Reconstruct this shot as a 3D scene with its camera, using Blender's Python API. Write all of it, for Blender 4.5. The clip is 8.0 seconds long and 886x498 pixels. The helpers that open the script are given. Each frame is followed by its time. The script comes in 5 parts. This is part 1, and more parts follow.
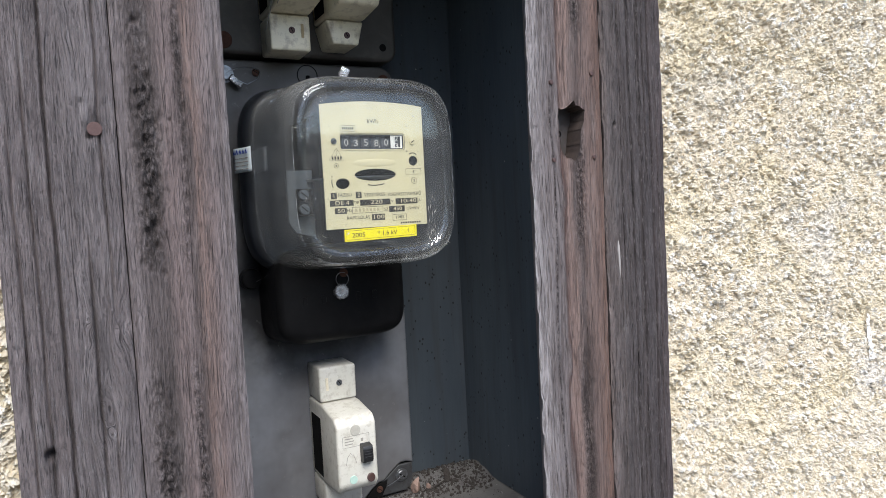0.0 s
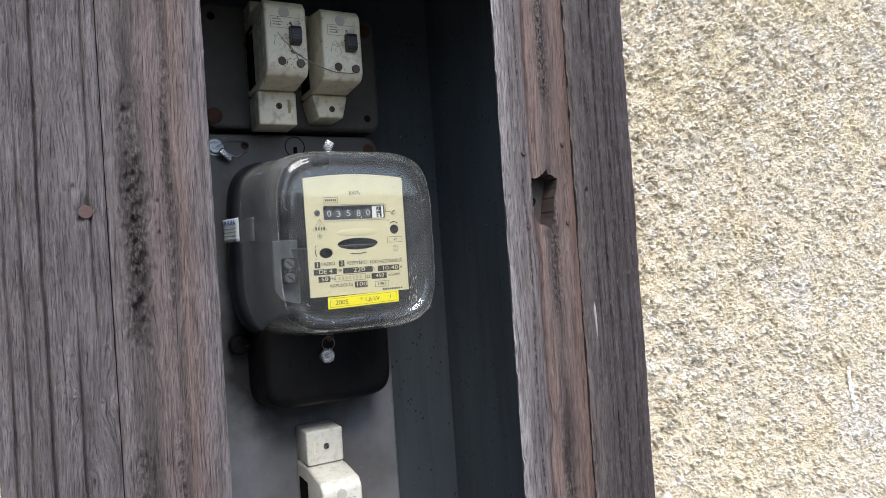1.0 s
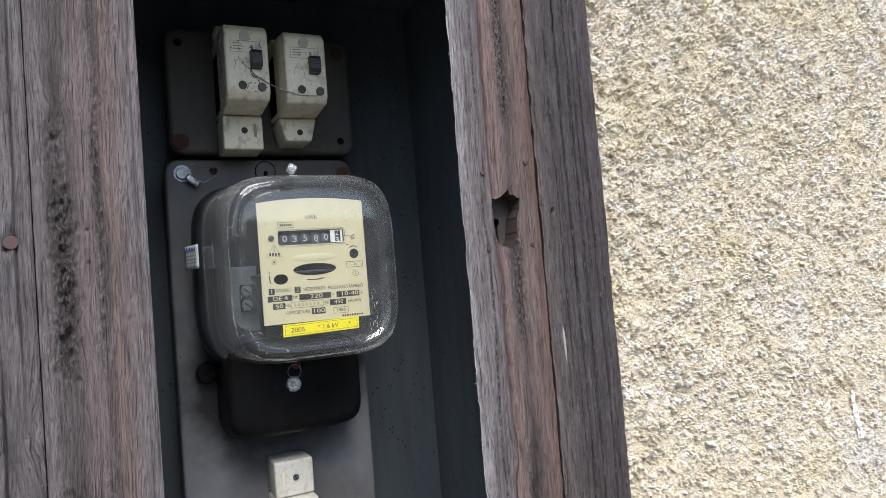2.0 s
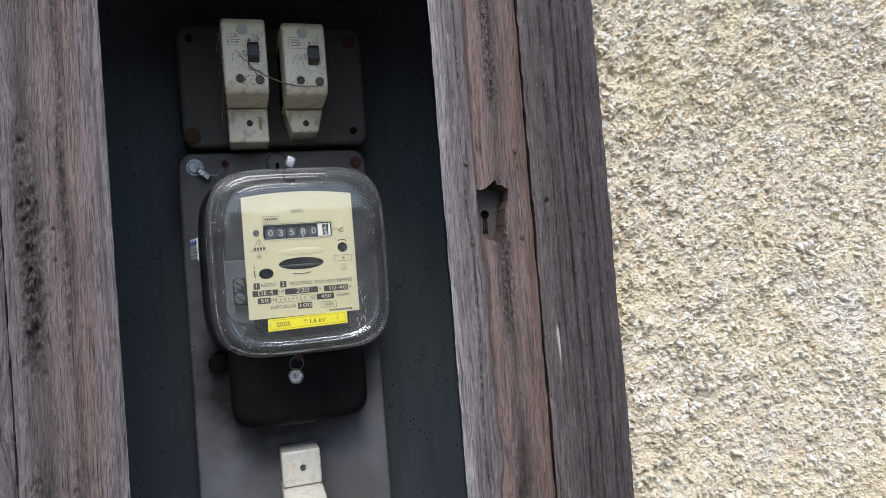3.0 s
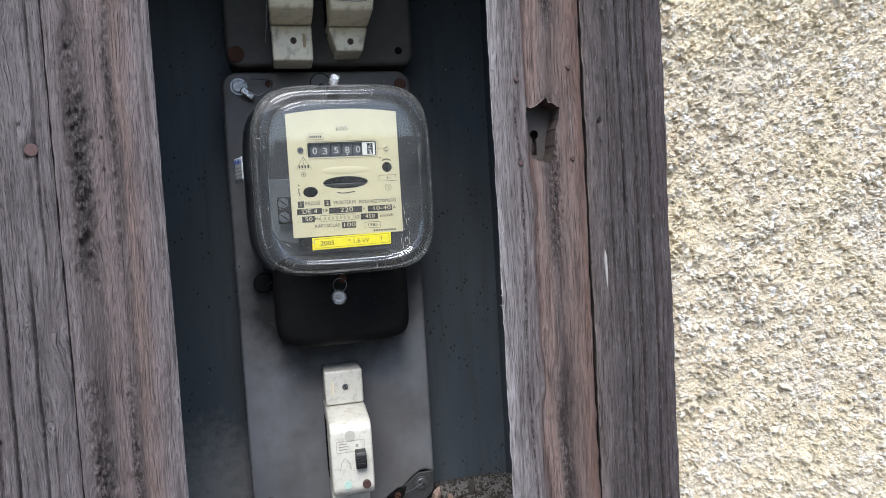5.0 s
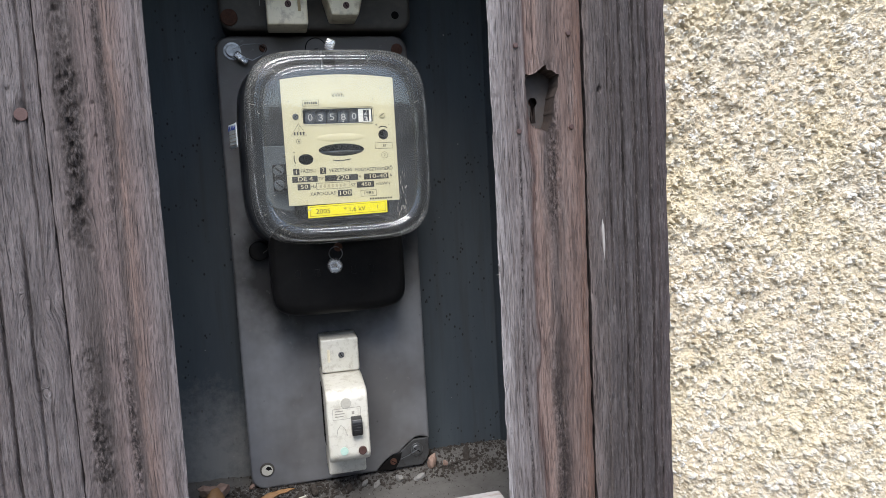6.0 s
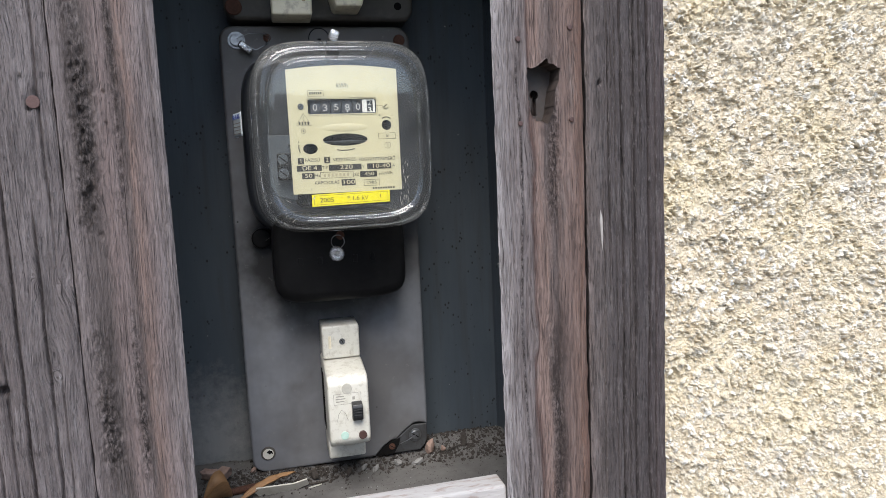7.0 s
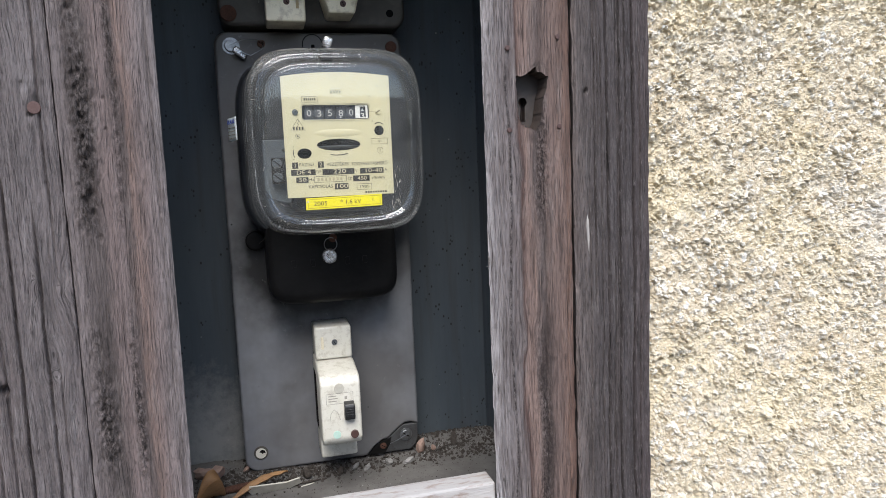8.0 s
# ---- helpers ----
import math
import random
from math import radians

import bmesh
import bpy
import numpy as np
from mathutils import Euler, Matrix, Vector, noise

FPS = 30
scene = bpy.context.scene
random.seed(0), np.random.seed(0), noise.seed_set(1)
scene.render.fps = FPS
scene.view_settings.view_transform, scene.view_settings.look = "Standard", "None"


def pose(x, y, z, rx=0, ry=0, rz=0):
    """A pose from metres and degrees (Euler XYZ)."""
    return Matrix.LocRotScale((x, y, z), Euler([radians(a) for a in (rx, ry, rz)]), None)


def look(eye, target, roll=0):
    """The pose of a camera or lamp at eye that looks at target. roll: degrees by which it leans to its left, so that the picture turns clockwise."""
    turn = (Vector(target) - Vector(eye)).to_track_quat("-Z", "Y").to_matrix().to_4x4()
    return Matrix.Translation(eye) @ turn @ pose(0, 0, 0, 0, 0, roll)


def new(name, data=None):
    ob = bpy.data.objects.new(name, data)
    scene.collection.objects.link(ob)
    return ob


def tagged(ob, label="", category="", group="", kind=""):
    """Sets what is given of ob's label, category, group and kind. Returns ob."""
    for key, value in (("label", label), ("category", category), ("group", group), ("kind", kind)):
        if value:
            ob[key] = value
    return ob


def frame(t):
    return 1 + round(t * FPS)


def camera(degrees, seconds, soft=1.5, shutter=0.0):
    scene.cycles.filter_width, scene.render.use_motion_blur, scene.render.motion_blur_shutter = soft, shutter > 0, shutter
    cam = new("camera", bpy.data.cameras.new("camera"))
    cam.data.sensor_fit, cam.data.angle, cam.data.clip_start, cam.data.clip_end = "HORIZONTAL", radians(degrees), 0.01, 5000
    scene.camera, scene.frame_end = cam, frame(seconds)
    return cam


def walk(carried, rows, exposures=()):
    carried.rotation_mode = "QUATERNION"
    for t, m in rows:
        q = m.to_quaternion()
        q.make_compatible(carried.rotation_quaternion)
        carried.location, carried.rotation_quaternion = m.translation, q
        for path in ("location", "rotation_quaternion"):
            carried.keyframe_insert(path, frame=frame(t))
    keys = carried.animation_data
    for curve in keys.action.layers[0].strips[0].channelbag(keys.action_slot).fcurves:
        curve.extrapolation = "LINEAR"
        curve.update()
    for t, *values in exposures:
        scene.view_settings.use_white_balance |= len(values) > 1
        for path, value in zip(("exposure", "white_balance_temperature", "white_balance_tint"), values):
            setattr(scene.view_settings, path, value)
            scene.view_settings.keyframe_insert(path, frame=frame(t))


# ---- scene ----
cam = camera(66.75, 8.0, soft=0.8)
# seconds, eye x y z, degrees turned to the right, up, leaning to the left
PATH = [
    (0, 0.0014, 0.0092, 1.5016, 27.82, -3.57, -2.95),
    (0.5, -0.0015, -0.0069, 1.5118, 28.32, -0.50, -3.18),
    (1, 0.0061, -0.0115, 1.5124, 28.14, 0.65, -3.94),
    (1.5, 0.0242, -0.0159, 1.5103, 27.52, 1.23, -5.02),
    (1.7, 0.0325, -0.0176, 1.5101, 27.32, 1.96, -4.99),
    (2.8, 0.1310, -0.0277, 1.5188, 18.25, 2.47, -4.76),
    (3, 0.1357, -0.0312, 1.5146, 16.97, 1.62, -4.64),
    (3.5, 0.1363, -0.0357, 1.5102, 15.26, 0.37, -4.40),
    (4, 0.1318, -0.0322, 1.5079, 13.86, -1.29, -4.13),
    (4.5, 0.1314, -0.0287, 1.5067, 13.48, -2.20, -3.56),
    (4.7, 0.1317, -0.0257, 1.5047, 13.39, -2.51, -3.55),
    (5.8, 0.1350, -0.0186, 1.5008, 13.28, -5.45, -3.16),
    (6, 0.1326, -0.0196, 1.5022, 13.58, -5.86, -3.10),
    (6.5, 0.1292, -0.0241, 1.5028, 13.57, -6.52, -2.88),
    (7, 0.1263, -0.0274, 1.5030, 13.97, -6.76, -2.53),
    (7.5, 0.1266, -0.0322, 1.5031, 14.33, -6.82, -2.42),
    (8, 0.1230, -0.0381, 1.5048, 14.83, -6.62, -2.33),
]
EXPOSURES = [(0, 1.08, 6480, 10), (0.5, 1.04, 6500, 10), (1.5, 1.02, 6500, 10), (3.0, 0.88, 6400, 10), (3.5, 0.88, 6260, 10), (4.5, 1.02, 6250, 10), (6.0, 1.08, 6530, 10), (7.0, 1.08, 6600, 10), (8.0, 1.05, 6600, 10)]
walk(cam, [(t, pose(x, y, z, 0, 0, -yaw) @ pose(0, 0, 0, 90 + up) @ pose(0, 0, 0, 0, 0, lean))
           for t, x, y, z, yaw, up, lean in PATH], EXPOSURES)

# ---- light: a bright overcast day, the wall faces south ----
world = bpy.data.worlds.new("world")
scene.world = world
world.use_nodes = True
wn = world.node_tree.nodes
sky = wn.new("ShaderNodeTexSky")
sky.sky_type, sky.sun_disc = 'NISHITA', False
sky.sun_elevation, sky.sun_rotation = radians(47), radians(192)
sky.air_density, sky.dust_density = 1.0, 1.0
wn["Background"].inputs["Strength"].default_value = 0.13
world.node_tree.links.new(sky.outputs[0], wn["Background"].inputs["Color"])
sun = new("sun", bpy.data.lights.new("sun", 'SUN'))
sun.data.energy, sun.data.angle, sun.data.color = 2.3, radians(36), (1.0, 0.985, 0.96)
sun.matrix_world = look((-0.7, -3.0, 5.2), (0, 0, 1.4))


# ---- materials ----
class Nodes:
    """A node material under construction."""

    def __init__(self, name):
        self.m = bpy.data.materials.new(name)
        self.m.use_nodes = True
        self.t = self.m.node_tree
        self.b = self.t.nodes["Principled BSDF"]
        self.out = self.t.nodes["Material Output"]

    def node(self, kind, **inputs):
        n = self.t.nodes.new("ShaderNode" + kind)
        for key, value in inputs.items():
            self.put(n, key.replace("_", " "), value)
        return n

    def put(self, n, key, value):
        sock = n.inputs[key]
        if isinstance(value, bpy.types.NodeSocket):
            self.t.links.new(value, sock)
        else:
            sock.default_value = value

    def coords(self, scale=(1, 1, 1), source="Object", uv=None):
        c = self.node("TexCoord")
        src = c.outputs[source]
        if uv:
            a = self.node("UVMap")
            a.uv_map = uv
            src = a.outputs[0]
        m = self.node("Mapping", Vector=src, Scale=scale)
        return m.outputs[0]

    def noise(self, vec, scale, detail=4.0, rough=0.6):
        n = self.node("TexNoise", Vector=vec, Scale=scale, Detail=detail, Roughness=rough)
        return n.outputs["Fac"]

    def ramp(self, fac, stops):
        r = self.node("ValToRGB", Fac=fac)
        e = r.color_ramp.elements
        while len(e) < len(stops):
            e.new(0.5)
        for el, (p, c) in zip(e, stops):
            el.position = p
            el.color = (*c, 1) if len(c) == 3 else c
        return r.outputs[0]

    def grey(self, fac, *stops):
        return self.ramp(fac, [(p, (v, v, v)) for p, v in stops])

    def mix(self, fac, a, b, mode='MIX'):
        n = self.t.nodes.new("ShaderNodeMix")
        n.data_type, n.blend_type = 'RGBA', mode
        self.put(n, 0, fac)
        for i, v in ((6, a), (7, b)):
            self.put(n, i, (*v, 1) if isinstance(v, tuple) and len(v) == 3 else v)
        return n.outputs[2]

    def math(self, op, a, b=0.0):
        n = self.t.nodes.new("ShaderNodeMath")
        n.operation = op
        self.put(n, 0, a)
        self.put(n, 1, b)
        return n.outputs[0]

    def bump(self, height, strength, distance=0.001):
        n = self.node("Bump", Height=height, Strength=strength, Distance=distance)
        self.put(self.b, "Normal", n.outputs[0])

    def done(self, color=None, rough=None, metal=None, **more):
        for key, v in (("Base Color", color), ("Roughness", rough), ("Metallic", metal)):
            if v is not None:
                self.put(self.b, key, (*v, 1) if isinstance(v, tuple) and len(v) == 3 else v)
        for key, v in more.items():
            self.put(self.b, key.replace("_", " "), v)
        return self.m


def surface(name, a, b, scale=60, rough=0.6, metal=0.0, dirt=None, dirt_amount=0.5, bump=0.15, fine=900, stretch=(1, 1, 1), specular=0.5):
    """A painted, moulded or mineral surface: two tones, fine grain, and dirt in patches."""
    n = Nodes(name)
    v = n.coords(stretch)
    col = n.mix(n.grey(n.noise(v, scale), (0.3, 0), (0.7, 1)), a, b)
    if dirt:
        d = n.math('MULTIPLY', n.grey(n.noise(v, scale * 2.7, 6, 0.7), (0.5, 0), (0.72, 1)), dirt_amount)
        col = n.mix(d, col, dirt)
    g = n.noise(v, fine, 3)
    col = n.mix(n.math('MULTIPLY', g, 0.18), col, tuple(0.6 * c for c in a))
    n.bump(g, bump, 0.0006)
    r = n.math('ADD', n.math('MULTIPLY', n.noise(v, scale * 1.7), 0.25), rough - 0.12)
    return n.done(col, r, metal, Specular_IOR_Level=specular)


def weathered_wood(name, tones, streak, light, grain=1.0, crack=0.7):
    """Weathered softwood: broad tones across the board, wavy growth lines and drying cracks along it, pale lifted fibres, crusted patches and stains."""
    n = Nodes(name)
    sep = n.node("SeparateXYZ", Vector=n.coords(uv="grain")).outputs
    worn = n.node("SeparateXYZ", Vector=n.coords(uv="wear")).outputs
    broad = n.noise(n.coords((1, 0.10, 1), uv="grain"), 9, 3)
    across = n.math('ADD', sep[0], n.math('MULTIPLY', n.math('SUBTRACT', broad, 0.5), 0.14))
    col = n.ramp(across, [(p, tuple(f * k for f, k in zip((1.16, 1.13, 1.13), c))) for p, c in tones])
    dark_tone, black_tone = tuple(0.62 * c for c in streak), tuple(0.25 * c for c in streak)
    blotch = n.noise(n.coords((3, 0.35, 1), uv="grain"), 3.0, 5, 0.65)
    col = n.mix(n.grey(blotch, (0.36, 0.4), (0.50, 0)), col, streak)
    col = n.mix(n.grey(blotch, (0.54, 0), (0.70, 0.35)), col, light)
    fibre = n.noise(n.coords((10, 0.28, 1), uv="grain"), 4.0, 6, 0.75)
    col = n.mix(n.grey(fibre, (0.40, 0.5), (0.52, 0)), col, streak)
    # growth lines: level lines of a field drawn out along the board
    field = n.noise(n.coords((5, 0.10, 1), uv="grain"), 4.0, 3, 0.5)
    wave = n.math('PINGPONG', field, 0.035)
    some = n.grey(n.noise(n.coords((5, 0.5, 1), uv="grain"), 2.0, 3), (0.42, 0.15), (0.58, 1))
    lines = n.math('MULTIPLY', n.grey(wave, (0.0, 1), (0.007, 0)), some)
    col = n.mix(n.math('MULTIPLY', lines, crack), col, dark_tone)
    hair = n.noise(n.coords((22, 0.35, 1), uv="grain"), 4.0, 3, 0.6)
    split = n.grey(hair, (0.335, 1), (0.385, 0))
    col = n.mix(n.math('MULTIPLY', split, 0.8), col, black_tone)
    pit = n.grey(n.noise(n.coords((30, 2.2, 1), uv="grain"), 4.0, 4, 0.7), (0.34, 1), (0.42, 0))
    col = n.mix(n.math('MULTIPLY', pit, 0.6 * grain), col, dark_tone)
    lift = n.grey(n.noise(n.coords((34, 1.8, 1), uv="grain"), 4.0, 4, 0.7), (0.56, 0), (0.66, 1))
    col = n.mix(n.math('MULTIPLY', lift, 0.6 * grain), col, light)
    wisp = n.grey(n.noise(n.coords((13, 0.8, 1), uv="grain"), 4.0, 6, 0.75), (0.57, 0), (0.68, 1))
    col = n.mix(n.math('MULTIPLY', wisp, 0.4 * grain), col, light)
    flake = n.noise(n.coords((1, 1, 0.45)), 620, 6, 0.8)
    col = n.mix(n.math('MULTIPLY', worn[0], n.grey(flake, (0.44, 1.0), (0.53, 0))), col, tuple(0.35 * c for c in streak))
    col = n.mix(n.math('MULTIPLY', worn[0], n.grey(flake, (0.55, 0), (0.64, 0.75))), col, light)
    smut = n.math('MULTIPLY', worn[1], n.grey(n.noise(n.coords((1, 1, 0.4)), 260, 5, 0.75), (0.36, 1), (0.68, 0.35)))
    col = n.mix(smut, col, tuple(0.55 * c for c in streak))
    speck = n.noise(n.coords(), 1300, 3, 0.7)
    col = n.mix(n.grey(speck, (0.66, 0), (0.76, 0.4)), col, tuple(min(1, 1.5 * c) for c in light))
    h = n.math('ADD', n.math('MULTIPLY', lift, 0.7), n.math('MULTIPLY', fibre, 0.8))
    h = n.math('SUBTRACT', h, n.math('ADD', n.math('MULTIPLY', split, 1.3), n.math('ADD', n.math('MULTIPLY', pit, 0.7), n.math('MULTIPLY', lines, 0.6))))
    h = n.math('ADD', h, n.math('MULTIPLY', n.math('MULTIPLY', worn[0], flake), 3.5))
    h = n.math('ADD', h, n.math('MULTIPLY', speck, 0.5))
    n.bump(h, 0.85, 0.0012)
    return n.done(col, n.math('ADD', n.math('MULTIPLY', fibre, 0.2), 0.70), Specular_IOR_Level=0.3)


M_JAMB_L = weathered_wood("jamb_wood_left", [(0.0, (0.165, 0.142, 0.141)), (0.35, (0.115, 0.098, 0.097)), (0.7, (0.15, 0.133, 0.133)), (1.0, (0.135, 0.117, 0.117))],
                          (0.045, 0.038, 0.039), (0.36, 0.335, 0.34), 1.0, 0.55)
M_STILE_L = weathered_wood("stile_wood_left", [(0.0, (0.17, 0.148, 0.148)), (0.11, (0.15, 0.128, 0.126)), (0.2, (0.095, 0.08, 0.078)), (0.32, (0.10, 0.083, 0.079)), (0.42, (0.165, 0.128, 0.122)), (0.53, (0.165, 0.132, 0.128)), (0.58, (0.105, 0.083, 0.078)),
                                               (0.66, (0.18, 0.128, 0.112)), (0.78, (0.165, 0.132, 0.128)), (0.9, (0.17, 0.148, 0.148)), (1.0, (0.19, 0.172, 0.175))], (0.052, 0.041, 0.039), (0.30, 0.262, 0.255), 0.75, 0.3)
M_STILE_R = weathered_wood("stile_wood_right", [(0.0, (0.33, 0.315, 0.318)), (0.1, (0.20, 0.185, 0.186)), (0.2, (0.165, 0.148, 0.148)), (0.33, (0.155, 0.134, 0.132)), (0.37, (0.072, 0.043, 0.038)), (0.41, (0.215, 0.152, 0.132)), (0.5, (0.205, 0.145, 0.125)),
                                                (0.58, (0.135, 0.108, 0.101)), (0.65, (0.105, 0.078, 0.070)), (0.71, (0.162, 0.117, 0.103)), (0.86, (0.157, 0.108, 0.092)), (0.97, (0.145, 0.088, 0.068)), (1.0, (0.115, 0.068, 0.054))], (0.058, 0.040, 0.036), (0.31, 0.272, 0.262), 0.55, 0.65)
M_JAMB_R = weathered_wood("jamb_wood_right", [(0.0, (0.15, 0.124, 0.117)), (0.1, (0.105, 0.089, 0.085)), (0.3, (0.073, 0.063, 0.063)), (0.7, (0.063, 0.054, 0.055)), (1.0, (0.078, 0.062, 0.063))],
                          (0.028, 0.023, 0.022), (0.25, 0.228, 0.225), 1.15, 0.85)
# walls of the broken hole: wood colour darkened to imitate the shade inside
M_SHADED_WOOD = surface("shaded_inner_wood", (0.055, 0.036, 0.028), (0.035, 0.024, 0.019), 200, 0.9, bump=0.6)
M_BARE = surface("bare_wood", (0.12, 0.075, 0.05), (0.08, 0.05, 0.04), 200, 0.85, stretch=(1, 1, 0.1))


def painted_board():
    n = Nodes("slate_paint")
    v = n.coords((1, 1, 0.25))
    col = n.mix(n.grey(n.noise(v, 22, 5), (0.35, 0), (0.7, 1)), (0.048, 0.060, 0.072), (0.070, 0.085, 0.098))
    col = n.mix(n.grey(n.noise(n.coords((1, 1, 0.06)), 90, 5), (0.50, 0), (0.75, 0.6)), col, (0.040, 0.037, 0.036))
    vor = n.node("TexVoronoi", Vector=n.coords((1, 1, 0.7)), Scale=220.0, Randomness=1.0)
    keep = n.grey(n.noise(n.coords(), 42, 3, 0.7), (0.50, 0), (0.56, 1))
    dots = n.math('MULTIPLY', n.grey(vor.outputs["Distance"], (0.14, 1), (0.24, 0)), keep)
    col = n.mix(dots, col, (0.006, 0.005, 0.005))
    pale = n.node("TexVoronoi", Vector=n.coords(), Scale=140.0)
    keep2 = n.grey(n.noise(n.coords((1, 1, 1)), 48, 2), (0.62, 0), (0.66, 1))
    col = n.mix(n.math('MULTIPLY', n.grey(pale.outputs["Distance"], (0.07, 1), (0.12, 0)), keep2), col, (0.3, 0.3, 0.29))
    # a film of dust low in the corner
    d = n.node("VectorMath")
    d.operation = 'DISTANCE'
    n.put(d, 0, n.coords((1, 1, 0.8)))
    d.inputs[1].default_value = (0.062, 0.60, 0.8 * 1.262)
    film = n.math('ADD', d.outputs["Value"], n.math('MULTIPLY', n.math('SUBTRACT', n.noise(n.coords(), 90, 6, 0.75), 0.5), 0.09))
    col = n.mix(n.grey(film, (0.01, 0.75), (0.062, 0)), col, (0.26, 0.255, 0.245))
    h = n.noise(n.coords((1, 1, 0.08)), 260, 4)
    n.bump(h, 0.25, 0.0008)
    return n.done(col, n.math('ADD', n.math('MULTIPLY', h, 0.2), 0.5))


M_SLATE = painted_board()


def stucco_base():
    n = Nodes("roughcast_mortar")
    v = n.coords()
    col = n.mix(n.grey(n.noise(v, 14, 4), (0.35, 0), (0.65, 1)), (0.60, 0.50, 0.36), (0.62, 0.55, 0.44))
    col = n.mix(n.grey(n.noise(v, 110, 5, 0.7), (0.45, 0), (0.7, 0.8)), col, (0.44, 0.34, 0.21))
    col = n.mix(n.grey(n.noise(v, 420, 5, 0.75), (0.5, 0), (0.68, 0.85)), col, (0.80, 0.76, 0.69))
    n.bump(n.noise(v, 700, 5, 0.75), 0.9, 0.0016)
    return n.done(col, 0.95, Specular_IOR_Level=0.15)


def stucco_chip(single):
    n = Nodes("quartz_chip" if single else "mortar_grain")
    rnd = n.node("ObjectInfo").outputs["Random"] if single else n.node("NewGeometry").outputs["Random Per Island"]
    v = n.coords(source="Object")
    stops = [(0.0, (0.72, 0.66, 0.56)), (0.5, (0.80, 0.77, 0.71)), (1.0, (0.60, 0.53, 0.41))] if single else [
        (0.0, (0.46, 0.37, 0.24)), (0.3, (0.58, 0.49, 0.35)), (0.65, (0.66, 0.58, 0.45)), (0.9, (0.74, 0.69, 0.60)), (1.0, (0.82, 0.80, 0.75))]
    col = n.ramp(rnd, stops)
    g = n.noise(v, 900, 4, 0.7)
    col = n.mix(n.grey(g, (0.5, 0), (0.75, 0.4)), col, (0.5, 0.41, 0.28))
    n.bump(g, 0.6, 0.0008)
    return n.done(col, 0.92, Specular_IOR_Level=0.12)


def stucco_coat():
    n = Nodes("roughcast_clots")
    a = n.node("Attribute")
    a.attribute_name = "clot"
    v = n.coords()
    col = n.ramp(a.outputs["Fac"], [(0.0, (0.66, 0.55, 0.40)), (0.2, (0.76, 0.67, 0.52)), (0.55, (0.83, 0.76, 0.64)), (0.82, (0.86, 0.82, 0.75)), (1.0, (0.89, 0.88, 0.86))])
    col = n.mix(n.grey(n.noise(v, 12, 4), (0.47, 0), (0.66, 0.55)), col, (0.80, 0.69, 0.47))
    col = n.mix(n.grey(n.noise(v, 9, 4), (0.34, 0.5), (0.48, 0)), col, (0.80, 0.77, 0.75))
    g = n.noise(v, 850, 5, 0.75)
    col = n.mix(n.grey(g, (0.55, 0), (0.7, 0.42)), col, (0.54, 0.43, 0.28))
    col = n.mix(n.grey(n.noise(v, 500, 4, 0.75), (0.56, 0), (0.68, 0.6)), col, (0.86, 0.84, 0.80))
    n.bump(g, 1.0, 0.0020)
    return n.done(col, 0.95, Specular_IOR_Level=0.12)


M_COAT = stucco_coat()
M_STUCCO, M_GRAIN, M_CHIP = stucco_base(), stucco_chip(False), stucco_chip(True)
M_GROUND = surface("yard_gravel", (0.23, 0.21, 0.18), (0.30, 0.27, 0.23), 3, 0.9, fine=60)


def meter_board_mat():
    n = Nodes("grey_enamel")
    v = n.coords()
    col = n.mix(n.grey(n.noise(v, 24, 4), (0.3, 0), (0.7, 1)), (0.138, 0.142, 0.154), (0.198, 0.203, 0.215))
    col = n.mix(n.grey(n.noise(n.coords((1, 1, 0.12)), 70, 5), (0.5, 0), (0.8, 0.5)), col, (0.13, 0.13, 0.136))
    col = n.mix(n.grey(n.noise(v, 13, 4), (0.42, 0.6), (0.6, 0)), col, (0.085, 0.079, 0.074))
    # brown grime on the board's upper part, with the shade there painted in
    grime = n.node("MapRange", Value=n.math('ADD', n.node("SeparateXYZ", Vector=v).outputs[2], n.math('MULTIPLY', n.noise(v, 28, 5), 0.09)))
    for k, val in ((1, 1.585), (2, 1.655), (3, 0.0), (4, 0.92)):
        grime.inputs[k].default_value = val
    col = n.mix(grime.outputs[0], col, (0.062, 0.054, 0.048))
    # soot left round the warm terminal box's foot, with contact shade painted in
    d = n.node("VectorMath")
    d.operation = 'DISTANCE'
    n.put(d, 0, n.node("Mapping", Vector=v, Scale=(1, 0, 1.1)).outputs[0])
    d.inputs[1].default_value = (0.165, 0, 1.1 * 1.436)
    soot_shade = n.math('ADD', d.outputs["Value"], n.math('MULTIPLY', n.math('SUBTRACT', n.noise(v, 60, 5), 0.5), 0.03))
    col = n.mix(n.grey(soot_shade, (0.055, 0.97), (0.084, 0)), col, (0.009, 0.008, 0.008))
    col = n.mix(n.grey(n.noise(v, 160, 5, 0.7), (0.62, 0), (0.78, 0.55)), col, (0.24, 0.23, 0.22))
    vor = n.node("TexVoronoi", Vector=v, Scale=75.0)
    keep = n.grey(n.noise(v, 33, 2), (0.56, 0), (0.6, 1))
    col = n.mix(n.math('MULTIPLY', n.grey(vor.outputs["Distance"], (0.05, 1), (0.08, 0)), keep), col, (0.015, 0.014, 0.014))
    n.bump(n.noise(v, 600, 4), 0.12, 0.0005)
    return n.done(col, n.math('ADD', n.math('MULTIPLY', n.noise(v, 90), 0.3), 0.33))


